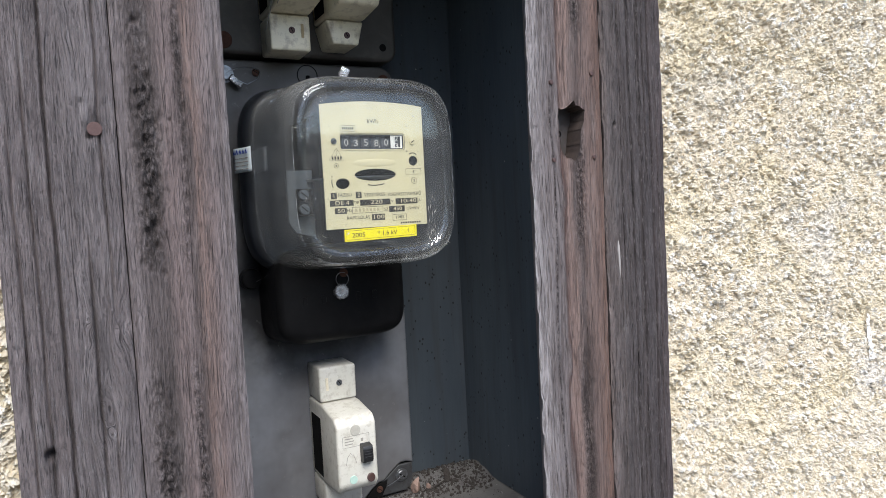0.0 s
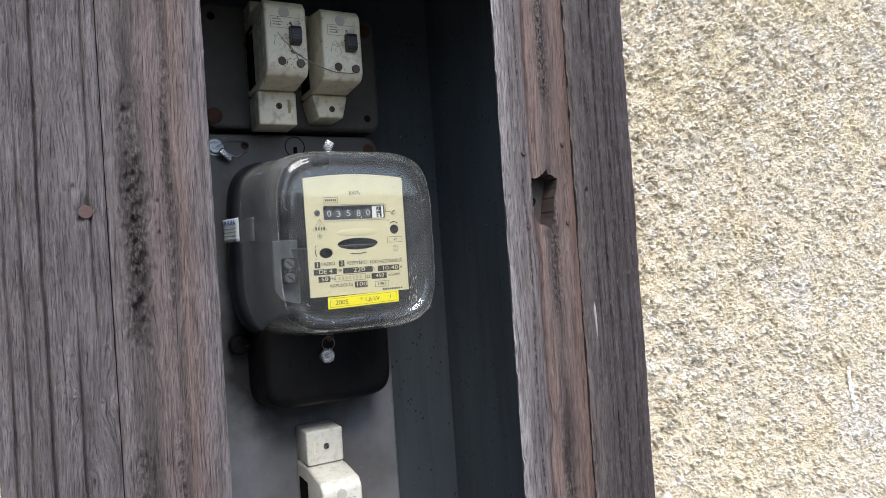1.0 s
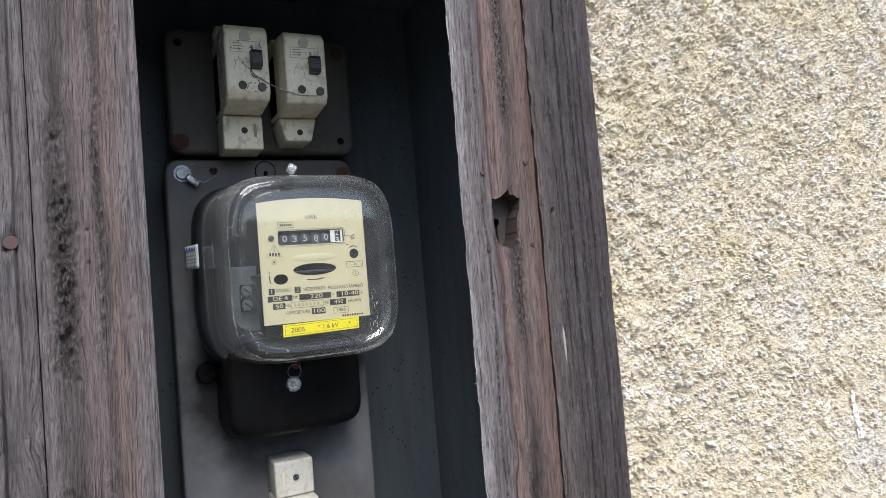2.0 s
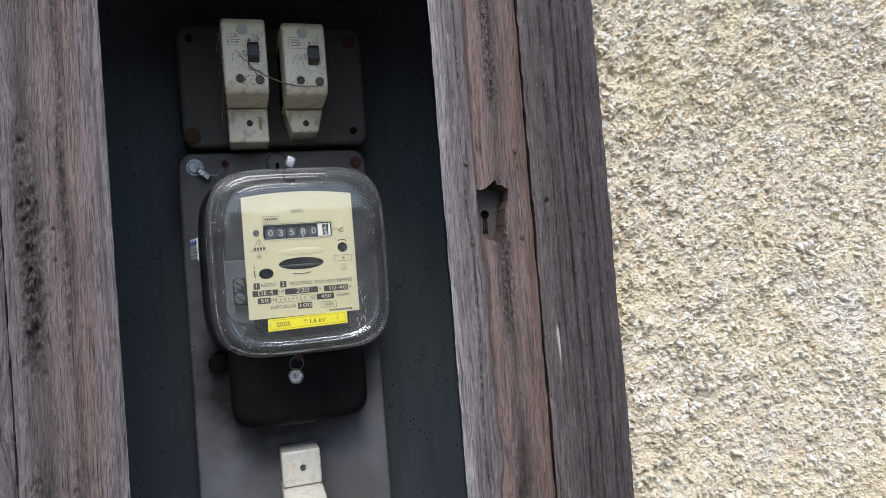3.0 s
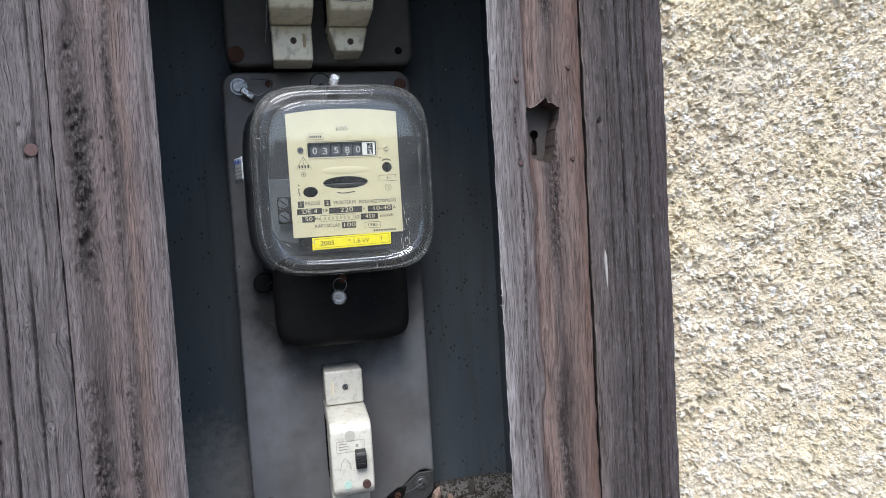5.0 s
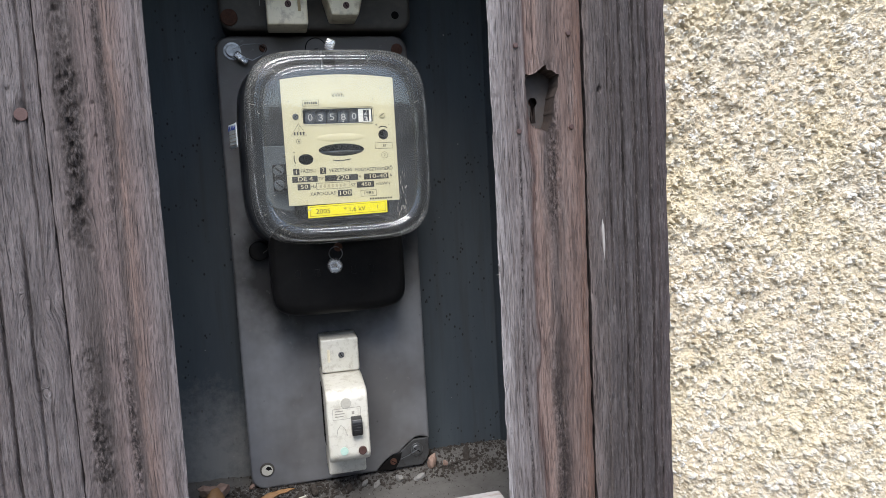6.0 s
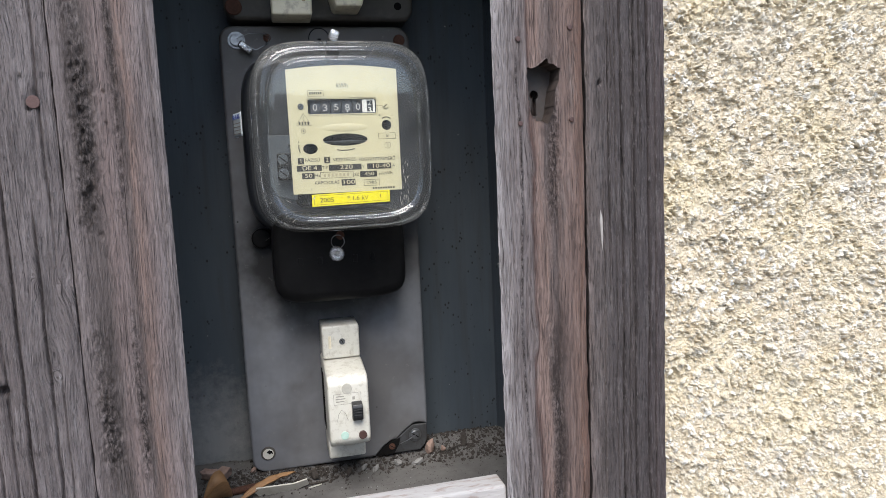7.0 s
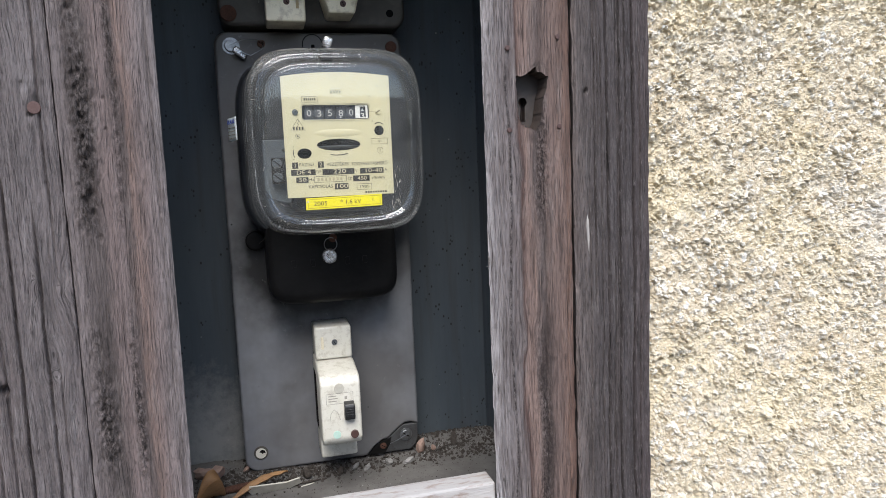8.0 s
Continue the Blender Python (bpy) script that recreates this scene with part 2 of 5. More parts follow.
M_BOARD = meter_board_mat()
M_BOARD_DARK = surface("dark_grey_enamel", (0.080, 0.072, 0.062), (0.056, 0.050, 0.043), 40, 0.6, dirt=(0.12, 0.11, 0.09), dirt_amount=0.4)
M_IVORY = surface("ivory_bakelite", (0.62, 0.60, 0.52), (0.66, 0.64, 0.58), 70, 0.35, dirt=(0.25, 0.20, 0.14), dirt_amount=0.55, bump=0.05)
M_IVORY_DIRTY = surface("grimy_ivory_bakelite", (0.76, 0.69, 0.51), (0.80, 0.74, 0.59), 40, 0.42, dirt=(0.22, 0.16, 0.10), dirt_amount=0.7, bump=0.1)
M_EMBLEM = surface("greyed_mark", (0.50, 0.48, 0.42), (0.40, 0.38, 0.33), 400, 0.55)
M_SLIT = surface("ochre_slit", (0.42, 0.31, 0.16), (0.33, 0.24, 0.12), 300, 0.6)
M_BLACK = surface("black_bakelite", (0.006, 0.006, 0.0065), (0.010, 0.010, 0.0105), 80, 0.4, dirt=(0.035, 0.032, 0.029), dirt_amount=0.12, bump=0.05, specular=0.1)
M_RIM = surface("black_rim_paint", (0.017, 0.019, 0.023), (0.024, 0.027, 0.032), 80, 0.35, bump=0.05)
M_TOGGLE = surface("dark_grey_plastic", (0.010, 0.010, 0.011), (0.018, 0.018, 0.019), 200, 0.4, dirt=(0.07, 0.065, 0.06), dirt_amount=0.35)
M_BUTTON = surface("maroon_plastic", (0.06, 0.03, 0.025), (0.08, 0.045, 0.04), 200, 0.45)
M_MINT = surface("pale_green_lens", (0.42, 0.60, 0.52), (0.48, 0.64, 0.56), 200, 0.3)
M_PRINT = surface("faded_grey_print", (0.34, 0.32, 0.28), (0.26, 0.245, 0.215), 300, 0.6)
M_OCHRE = surface("ochre_hole", (0.075, 0.05, 0.022), (0.04, 0.03, 0.015), 300, 0.6)
M_STEEL = surface("zinc_steel", (0.33, 0.34, 0.35), (0.18, 0.19, 0.20), 300, 0.32, 0.9, dirt=(0.15, 0.13, 0.11), dirt_amount=0.6, bump=0.3)
M_LEAD = surface("seal_lead", (0.93, 0.93, 0.93), (0.78, 0.78, 0.79), 500, 0.22, 0.9, dirt=(0.16, 0.15, 0.14), dirt_amount=0.8, bump=1.0)
M_RUST = surface("rusty_iron", (0.10, 0.042, 0.026), (0.055, 0.025, 0.017), 400, 0.85, 0.2, dirt=(0.17, 0.08, 0.045), bump=0.7)
M_NAIL = surface("dull_rust", (0.075, 0.04, 0.037), (0.10, 0.058, 0.053), 500, 0.85, dirt=(0.16, 0.14, 0.13), bump=0.6)
M_HOLE = surface("dark_void", (0.006, 0.006, 0.006), (0.01, 0.009, 0.009), 100, 0.95, specular=0.1)
M_CREAM = surface("cream_card", (0.58, 0.53, 0.345), (0.61, 0.56, 0.375), 40, 0.45, dirt=(0.50, 0.44, 0.28), dirt_amount=0.5, bump=0.02)
M_INK = surface("black_ink", (0.016, 0.014, 0.011), (0.022, 0.02, 0.016), 300, 0.6)
M_PALE_INK = surface("cream_ink", (0.62, 0.56, 0.38), (0.58, 0.52, 0.35), 300, 0.5)
M_YELLOW = surface("yellow_label", (0.85, 0.74, 0.0), (0.82, 0.72, 0.01), 90, 0.35, bump=0.02)
M_WHEEL = surface("digit_drum", (0.075, 0.085, 0.105), (0.10, 0.11, 0.13), 100, 0.4)
M_FIGURE = surface("greyed_figure", (0.50, 0.50, 0.48), (0.42, 0.42, 0.41), 200, 0.5)
M_WHITE = surface("white_print", (0.75, 0.75, 0.72), (0.66, 0.66, 0.64), 200, 0.5)
M_MECH = surface("brushed_aluminium", (0.11, 0.125, 0.137), (0.08, 0.09, 0.10), 150, 0.5, 0.3)
M_FOIL = surface("silvery_foil_label", (0.74, 0.84, 0.88), (0.86, 0.89, 0.90), 300, 0.4, 0.0)
M_BLUE = surface("blue_print", (0.04, 0.07, 0.30), (0.05, 0.09, 0.32), 300, 0.5)
M_LOCK = surface("grey_lock_plate", (0.075, 0.066, 0.063), (0.055, 0.047, 0.044), 150, 0.6, 0.3, dirt=(0.09, 0.05, 0.035))
M_RAIL = surface("flaking_white_paint", (0.46, 0.44, 0.425), (0.36, 0.34, 0.33), 90, 0.8, dirt=(0.20, 0.125, 0.09), dirt_amount=1.0, bump=0.9, fine=500, stretch=(0.25, 1, 1))
M_DUST = surface("grey_dust", (0.115, 0.110, 0.106), (0.16, 0.153, 0.147), 45, 0.95, dirt=(0.085, 0.078, 0.072), bump=0.9, fine=1400, specular=0.1)
M_CRUMB = surface("earth_crumbs", (0.045, 0.038, 0.034), (0.075, 0.066, 0.059), 500, 0.95, bump=0.8, specular=0.1)
M_LEAF = surface("dry_leaf", (0.34, 0.19, 0.085), (0.25, 0.13, 0.055), 120, 0.6, dirt=(0.12, 0.07, 0.04), stretch=(0.5, 1, 1), bump=0.4)
M_BRICK = surface("brick_crumb", (0.26, 0.17, 0.135), (0.32, 0.23, 0.19), 250, 0.95, bump=0.8)
M_STONE = surface("grey_pebble", (0.20, 0.195, 0.19), (0.27, 0.265, 0.255), 300, 0.85, bump=0.6)
M_PAPER = surface("white_chip", (0.58, 0.56, 0.50), (0.48, 0.46, 0.40), 200, 0.7)
M_WEB = surface("cobweb", (0.33, 0.32, 0.30), (0.26, 0.25, 0.23), 900, 0.9, specular=0.1)


def edge_glint():
    """Light caught on worn plastic edges, painted half see-through, half whitish."""
    n = Nodes("worn_edge_glint")
    clear = n.node("BsdfTransparent", Color=(0.95, 0.96, 0.965, 1))
    pale = n.node("BsdfDiffuse", Color=(0.62, 0.64, 0.65, 1))
    mixer = n.t.nodes.new("ShaderNodeMixShader")
    n.put(mixer, 0, n.grey(n.noise(n.coords(), 130, 5, 0.75), (0.45, 0.0), (0.75, 0.38)))
    n.put(mixer, 1, clear.outputs[0])
    n.put(mixer, 2, pale.outputs[0])
    n.put(n.out, "Surface", mixer.outputs[0])
    return n.m


M_EDGE_GLINT = edge_glint()


def clear_cover():
    """Old clear plastic: see-through, glossy by Fresnel, with small scratches, a film of dust and painted haze."""
    n = Nodes("clear_plastic")
    t = n.t.nodes
    v = n.coords()
    clear = n.node("BsdfTransparent", Color=(0.95, 0.96, 0.965, 1))
    gloss = n.node("BsdfGlossy", Color=(1, 1, 1, 1), Roughness=0.035)
    h = n.noise(v, 90, 3)
    bp = n.node("Bump", Height=h, Strength=0.05, Distance=0.001)
    n.put(gloss, "Normal", bp.outputs[0])
    fres = n.node("Fresnel", IOR=1.49)
    a = t.new("ShaderNodeMixShader")
    n.put(a, 0, fres.outputs[0])
    n.put(a, 1, clear.outputs[0])
    n.put(a, 2, gloss.outputs[0])
    # dust film, thickened on the sides to imitate the lit grey haze there
    sides = n.node("MapRange", Value=n.node("SeparateXYZ", Vector=v).outputs[1])
    for k, val in ((1, 0.4285), (2, 0.434), (3, 0.22), (4, 1.0)):
        sides.inputs[k].default_value = val
    film = n.math('MULTIPLY', n.grey(n.noise(v, 60, 5, 0.7), (0.3, 0.03), (0.75, 0.15)), sides.outputs[0])
    vor = n.node("TexVoronoi", Vector=v, Scale=210.0)
    keep = n.grey(n.noise(v, 95, 2), (0.62, 0), (0.66, 1))
    specks = n.math('MULTIPLY', n.grey(vor.outputs["Distance"], (0.08, 0.75), (0.16, 0)), keep)
    scr = n.noise(n.coords((1, 1, 0.12)), 420, 2)
    scr = n.math('MULTIPLY', n.grey(scr, (0.70, 0), (0.73, 0.35)), keep)
    dust = n.node("BsdfDiffuse", Color=(0.62, 0.63, 0.62, 1))
    b = t.new("ShaderNodeMixShader")
    n.put(b, 0, n.math('MINIMUM', n.math('ADD', film, n.math('ADD', specks, scr)), 0.85))
    n.put(b, 1, a.outputs[0])
    n.put(b, 2, dust.outputs[0])
    n.put(n.out, "Surface", b.outputs[0])
    return n.m


M_CLEAR = clear_cover()


# ---- builders ----
def mesh_of(name, verts, faces, material, smooth=False):
    me = bpy.data.meshes.new(name)
    me.from_pydata(np.asarray(verts).tolist() if not isinstance(verts, list) else verts, [], faces)
    me.materials.append(material)
    if smooth:
        me.polygons.foreach_set("use_smooth", [True] * len(me.polygons))
    me.update()
    return me


def place(ob, parent):
    if parent is not None:
        ob.parent = parent
        if parent.type == 'EMPTY' and not parent.get("local"):
            ob.matrix_parent_inverse = Matrix.Translation(parent.location).inverted()
    return ob


def part(name, bm, material, parent, label="", smooth=False):
    if isinstance(bm, bpy.types.Mesh):
        me = bm
        if not me.materials:
            me.materials.append(material)
    else:
        me = bpy.data.meshes.new(name)
        bmesh.ops.recalc_face_normals(bm, faces=bm.faces)
        bm.to_mesh(me)
        bm.free()
        me.materials.append(material)
        if smooth:
            me.polygons.foreach_set("use_smooth", [True] * len(me.polygons))
    return tagged(place(new(name, me), parent), label)


def thing(name, at, label, category, group="", kind="", local=False):
    ob = new(name)
    ob.location = at
    ob.empty_display_size = 0.02
    if local:
        ob["local"] = True
    return tagged(ob, label, category, group, kind)


def solid(name, bm, material, label, category, group="", kind="", smooth=False):
    return tagged(part(name, bm, material, None, "", smooth), label, category, group, kind)


def box(x0, x1, y0, y1, z0, z1, bevel=0.0, segments=2, bm=None):
    bm = bm or bmesh.new()
    r = bmesh.ops.create_cube(bm, size=1, matrix=Matrix.Translation(((x0 + x1) / 2, (y0 + y1) / 2, (z0 + z1) / 2)) @ Matrix.Diagonal((x1 - x0, y1 - y0, z1 - z0, 1)))
    if bevel:
        bmesh.ops.bevel(bm, geom=list({e for v in r["verts"] for e in v.link_edges}), offset=bevel, segments=segments, profile=0.5, affect='EDGES')
    return bm


def disc(x, y, z, r, depth, bevel=0.0, n=24, bm=None, axis=(0, -1, 0)):
    """A round head that stands depth proud along the axis."""
    bm = bm or bmesh.new()
    turn = Vector((0, 0, 1)).rotation_difference(Vector(axis)).to_matrix().to_4x4()
    m = Matrix.Translation((x, y, z)) @ turn @ Matrix.Translation((0, 0, depth / 2))
    res = bmesh.ops.create_cone(bm, cap_ends=True, segments=n, radius1=r, radius2=r, depth=depth, matrix=m)
    if bevel:
        top = [e for e in {e for v in res["verts"] for e in v.link_edges} if all(((v.co - Vector((x, y, z))).dot(Vector(axis)) > depth * 0.9) for v in e.verts)]
        bmesh.ops.bevel(bm, geom=top, offset=bevel, segments=3, profile=0.6, affect='EDGES')
    return bm


def screw_head(x, y, z, r, turn=30, bm=None):
    """A slotted screw head facing the viewer."""
    bm = disc(x, y, z, r, r * 0.45, r * 0.2, 20, bm)
    return bm


def slot(x, y, z, r, turn):
    b = box(-r, r, -0.0004, 0.0004, -r * 0.14, r * 0.14)
    bmesh.ops.transform(b, matrix=pose(x, y - r * 0.45, z, 0, turn, 0), verts=b.verts)
    return b


def profile(points, x0, x1, bevel=0.0, segments=3):
    """A closed outline in y and z, drawn out along x."""
    bm = bmesh.new()
    f = bm.faces.new([bm.verts.new((x0, y, z)) for y, z in points])
    r = bmesh.ops.extrude_face_region(bm, geom=[f])
    bmesh.ops.translate(bm, vec=(x1 - x0, 0, 0), verts=[v for v in r["geom"] if isinstance(v, bmesh.types.BMVert)])
    bmesh.ops.recalc_face_normals(bm, faces=bm.faces)
    if bevel:
        bmesh.ops.bevel(bm, geom=list(bm.edges), offset=bevel, segments=segments, profile=0.5, affect='EDGES')
    return bm


def panel(points, y0, y1, bevel=0.0, segments=3):
    """A closed outline in x and z, from the front y0 to the back y1."""
    bm = bmesh.new()
    f = bm.faces.new([bm.verts.new((x, y0, z)) for x, z in points])
    r = bmesh.ops.extrude_face_region(bm, geom=[f])
    bmesh.ops.translate(bm, vec=(0, y1 - y0, 0), verts=[v for v in r["geom"] if isinstance(v, bmesh.types.BMVert)])
    bmesh.ops.recalc_face_normals(bm, faces=bm.faces)
    if bevel:
        front = [e for e in bm.edges if all(abs(v.co.y - y0) < 1e-6 for v in e.verts)]
        bmesh.ops.bevel(bm, geom=front, offset=bevel, segments=segments, profile=0.5, affect='EDGES')
    return bm


def rounded(x0, x1, z0, z1, r, n=6, bulge=0.0):
    """Corners of a rounded rectangle, its sides bowed out by bulge."""
    pts = []
    for cx, cz, a in ((x1 - r, z1 - r, 0), (x0 + r, z1 - r, 90), (x0 + r, z0 + r, 180), (x1 - r, z0 + r, 270)):
        for i in range(n + 1):
            t = radians(a + 90 * i / n)
            pts.append((cx + r * math.cos(t), cz + r * math.sin(t)))
    if bulge:
        mx, mz, hw, hh = (x0 + x1) / 2, (z0 + z1) / 2, (x1 - x0) / 2, (z1 - z0) / 2
        fine = []
        for (ax, az), (bx, bz) in zip(pts, pts[1:] + pts[:1]):
            k = max(1, int(math.hypot(bx - ax, bz - az) / 0.006))
            fine += [(ax + (bx - ax) * i / k, az + (bz - az) * i / k) for i in range(k)]
        pts = [(x + bulge * (x - mx) / hw * (1 - ((z - mz) / hh) ** 2), z + bulge * (z - mz) / hh * (1 - ((x - mx) / hw) ** 2)) for x, z in fine]
    return pts


def tube(points, r, n=6, bm=None, taper=1.0):
    """A round wire through the points."""
    bm = bm or bmesh.new()
    pts = [Vector(p) for p in points]
    rings = []
    for i, p in enumerate(pts):
        d = (pts[min(i + 1, len(pts) - 1)] - pts[max(i - 1, 0)]).normalized()
        side = d.cross(Vector((0.3, 0.9, 0.2))).normalized()
        up = d.cross(side)
        rr = r * (1 + (taper - 1) * i / (len(pts) - 1))
        rings.append([bm.verts.new(p + rr * (math.cos(2 * math.pi * k / n) * side + math.sin(2 * math.pi * k / n) * up)) for k in range(n)])
    for a, b in zip(rings, rings[1:]):
        for k in range(n):
            bm.faces.new((a[k], a[(k + 1) % n], b[(k + 1) % n], b[k]))
    bm.faces.new(rings[0])
    bm.faces.new(rings[-1])
    return bm


def arc(c, r, a0, a1, y, n=14, lift=0.0):
    return [(c[0] + r * math.cos(radians(a0 + (a1 - a0) * i / n)), y - lift * math.sin(math.pi * i / n), c[1] + r * math.sin(radians(a0 + (a1 - a0) * i / n))) for i in range(n + 1)]


def as_mesh(curve):
    ob = new("outline", curve)
    dg = bpy.context.evaluated_depsgraph_get()
    me = bpy.data.meshes.new_from_object(ob.evaluated_get(dg))
    bpy.data.objects.remove(ob)
    me.materials.clear()
    return me


def lettering(body, size, x, z, y, width=None, align='CENTER'):
    """Built-in lettering on a plane that faces the viewer, centred at x, z; squeezed to width."""
    cu = bpy.data.curves.new("lettering", 'FONT')
    cu.body, cu.size, cu.align_x, cu.align_y = body, size, align, 'CENTER'
    cu.extrude, cu.resolution_u = 0.00004, 3
    me = as_mesh(cu)
    s = 1.0
    if width:
        xs = [v.co.x for v in me.vertices]
        s = width / (max(xs) - min(xs))
    me.transform(Matrix.Translation((x, y, z)) @ pose(0, 0, 0, 90) @ Matrix.Diagonal((s, 1, 1, 1)))
    return me


def holed(outer, holes, y0, y1):
    """A flat plate with holes right through."""
    cu = bpy.data.curves.new("plate", 'CURVE')
    cu.dimensions, cu.fill_mode, cu.extrude = '2D', 'BOTH', (y1 - y0) / 2
    for loop in (outer, *holes):
        sp = cu.splines.new('POLY')
        sp.points.add(len(loop) - 1)
        for p, (x, z) in zip(sp.points, loop):
            p.co = (x, z, 0, 1)
        sp.use_cyclic_u = True
    me = as_mesh(cu)
    me.transform(Matrix.Translation((0, (y0 + y1) / 2, 0)) @ pose(0, 0, 0, 90))
    return me


def circle(x, z, rx, rz=None, n=28):
    return [(x + rx * math.cos(2 * math.pi * i / n), z + (rz or rx) * math.sin(2 * math.pi * i / n)) for i in range(n)]


def bar(x0, x1, z0, z1, y, thick=0.00012, bm=None):
    return box(x0, x1, y - thick, y, z0, z1, bm=bm)


def frame_lines(x0, x1, z0, z1, w, y):
    bm = bmesh.new()
    for a, b, c, d in ((x0, x1, z0, z0 + w), (x0, x1, z1 - w, z1), (x0, x0 + w, z0 + w, z1 - w), (x1 - w, x1, z0 + w, z1 - w)):
        bar(a, b, c, d, y, bm=bm)
    return bm


TABLES = {}


def lattice(x, z, seed):
    """Smooth noise between -1 and 1 on a unit lattice."""
    if seed not in TABLES:
        TABLES[seed] = np.random.RandomState(seed).rand(256, 256) * 2 - 1
    tab = TABLES[seed]
    xi, zi = np.floor(x).astype(int), np.floor(z).astype(int)
    fx, fz = x - xi, z - zi
    fx, fz = fx * fx * (3 - 2 * fx), fz * fz * (3 - 2 * fz)
    a, b = tab[xi % 256, zi % 256], tab[(xi + 1) % 256, zi % 256]
    c, d = tab[xi % 256, (zi + 1) % 256], tab[(xi + 1) % 256, (zi + 1) % 256]
    return (a * (1 - fx) + b * fx) * (1 - fz) + (c * (1 - fx) + d * fx) * fz


def inside(px, pz, poly):
    hit = np.zeros(px.shape, bool)
    for (x0, z0), (x1, z1) in zip(poly, poly[1:] + poly[:1]):
        cross = ((z0 > pz) != (z1 > pz))
        with np.errstate(divide='ignore', invalid='ignore'):
            hit ^= cross & (px < (x1 - x0) * (pz - z0) / (z1 - z0) + x0)
    return hit


def plank(name, x0, x1, front, depth, z0, z1, material, seed, rough, cracks=(), steps=(), knots=(), hole=None, round_edge=0.003, dx=0.0008, dz=0.0018, wander=0.0016, pores=(), undercut=(0, 0), crust=(), stains=()):
    """A weathered board: its front is worn into ridges along the grain, with cracks, edge steps, knots and an optional broken hole."""
    nx, nz = max(2, int((x1 - x0) / dx)) + 1, int((z1 - z0) / dz) + 1
    X, Z = np.meshgrid(np.linspace(x0, x1, nx), np.linspace(z0, z1, nz))
    w = x1 - x0
    U = X + wander * lattice(X * 18, Z * 7, seed) + wander * 0.5 * lattice(X * 60, Z * 22, seed + 1)
    for kx, kz, kr, ks in knots:
        d2 = ((X - kx) / kr) ** 2 + ((Z - kz) / (kr * 2.6)) ** 2
        U = U + ks * kr * (X - kx) / kr * np.exp(-d2) + 0.25 * ks * kr * np.exp(-d2) * lattice(X * 400, Z * 160, seed + 5)
    H = rough * (0.9 * lattice(U * 160, Z * 5, seed + 2) + 0.8 * lattice(U * 420, Z * 11, seed + 3) + 0.5 * lattice(U * 900, Z * 28, seed + 4) + 0.4 * lattice(X * 300, Z * 240, seed + 8))
    H = H + 0.0004 * lattice(X * 25, Z * 9, seed + 6)
    for cx, width, cd, lo, hi in cracks:
        line = cx + 0.0011 * lattice(Z * 9, Z * 0 + 3.3, seed + 7) + 0.0005 * lattice(Z * 70, Z * 0 + 1.7, seed + 9)
        open_ = np.clip((Z - lo) / 0.03, 0, 1) * np.clip((hi - Z) / 0.03, 0, 1)
        H = H + cd * open_ * np.exp(-(((X - line) / width) ** 2))
    for a, b, sd in steps:
        s = np.clip((X - a) / (b - a), 0, 1)
        H = H + sd * s * s * (3 - 2 * s)
    worn = np.zeros_like(X)
    for bx, bw, amp in crust:
        band = np.exp(-(((X - bx - 0.002 * lattice(Z * 25, Z * 0, seed + 30)) / bw) ** 2)) * np.clip(0.5 + 0.9 * lattice(X * 30, Z * 22, seed + 31), 0, 1)
        worn = np.maximum(worn, band)
        H = H + amp * band * (lattice(X * 420, Z * 260, seed + 32) + 0.8 * lattice(X * 800, Z * 420, seed + 33))
    smut = np.zeros_like(X)
    for sx, sz, rx, rz, amount in stains:
        d2 = ((X - sx - 0.0015 * lattice(Z * 60, Z * 0, seed + 40)) / rx) ** 4 + ((Z - sz + 0.006 * lattice(X * 400, Z * 30, seed + 41)) / rz) ** 4
        smut = np.maximum(smut, amount * np.exp(-d2))
    for px, pz, pr, pd in pores:
        H = H + pd * np.exp(-(((X - px) / pr) ** 2 + ((Z - pz) / (pr * 1.3)) ** 2) ** 2)
    H = H * (0.3 + 0.7 * np.clip(np.minimum(X - x0, x1 - X) / 0.005, 0, 1))
    for dist in (X - x0, x1 - X):
        e = np.clip(1 - (dist + 0.0006 * lattice(Z * 120, X * 0, seed + 11)) / round_edge, 0, 1)
        H = H + round_edge * (1 - np.sqrt(np.clip(1 - e * e, 0, 1)))
    Y = front + H
    verts = np.stack([X, Y, Z], -1).reshape(-1, 3)
    cut = 0
    idx = np.arange(nx * nz).reshape(nz, nx)
    cells = np.stack([idx[:-1, :-1], idx[:-1, 1:], idx[1:, 1:], idx[1:, :-1]], -1)
    keep = np.ones(cells.shape[:2], bool)
    back = front + depth
    extra, extra_v = [], []
    count = len(verts)

    def skirt(loop):
        nonlocal count
        ids = []
        for v in loop:
            vx = verts[v][0]
            vx += undercut[0] if vx < x0 + 1e-6 else (-undercut[1] if vx > x1 - 1e-6 else 0)
            extra_v.append((vx, back, verts[v][2]))
            ids.append(count)
            count += 1
        for i in range(len(loop) - 1):
            extra.append((loop[i], loop[i + 1], ids[i + 1], ids[i]))
        return ids

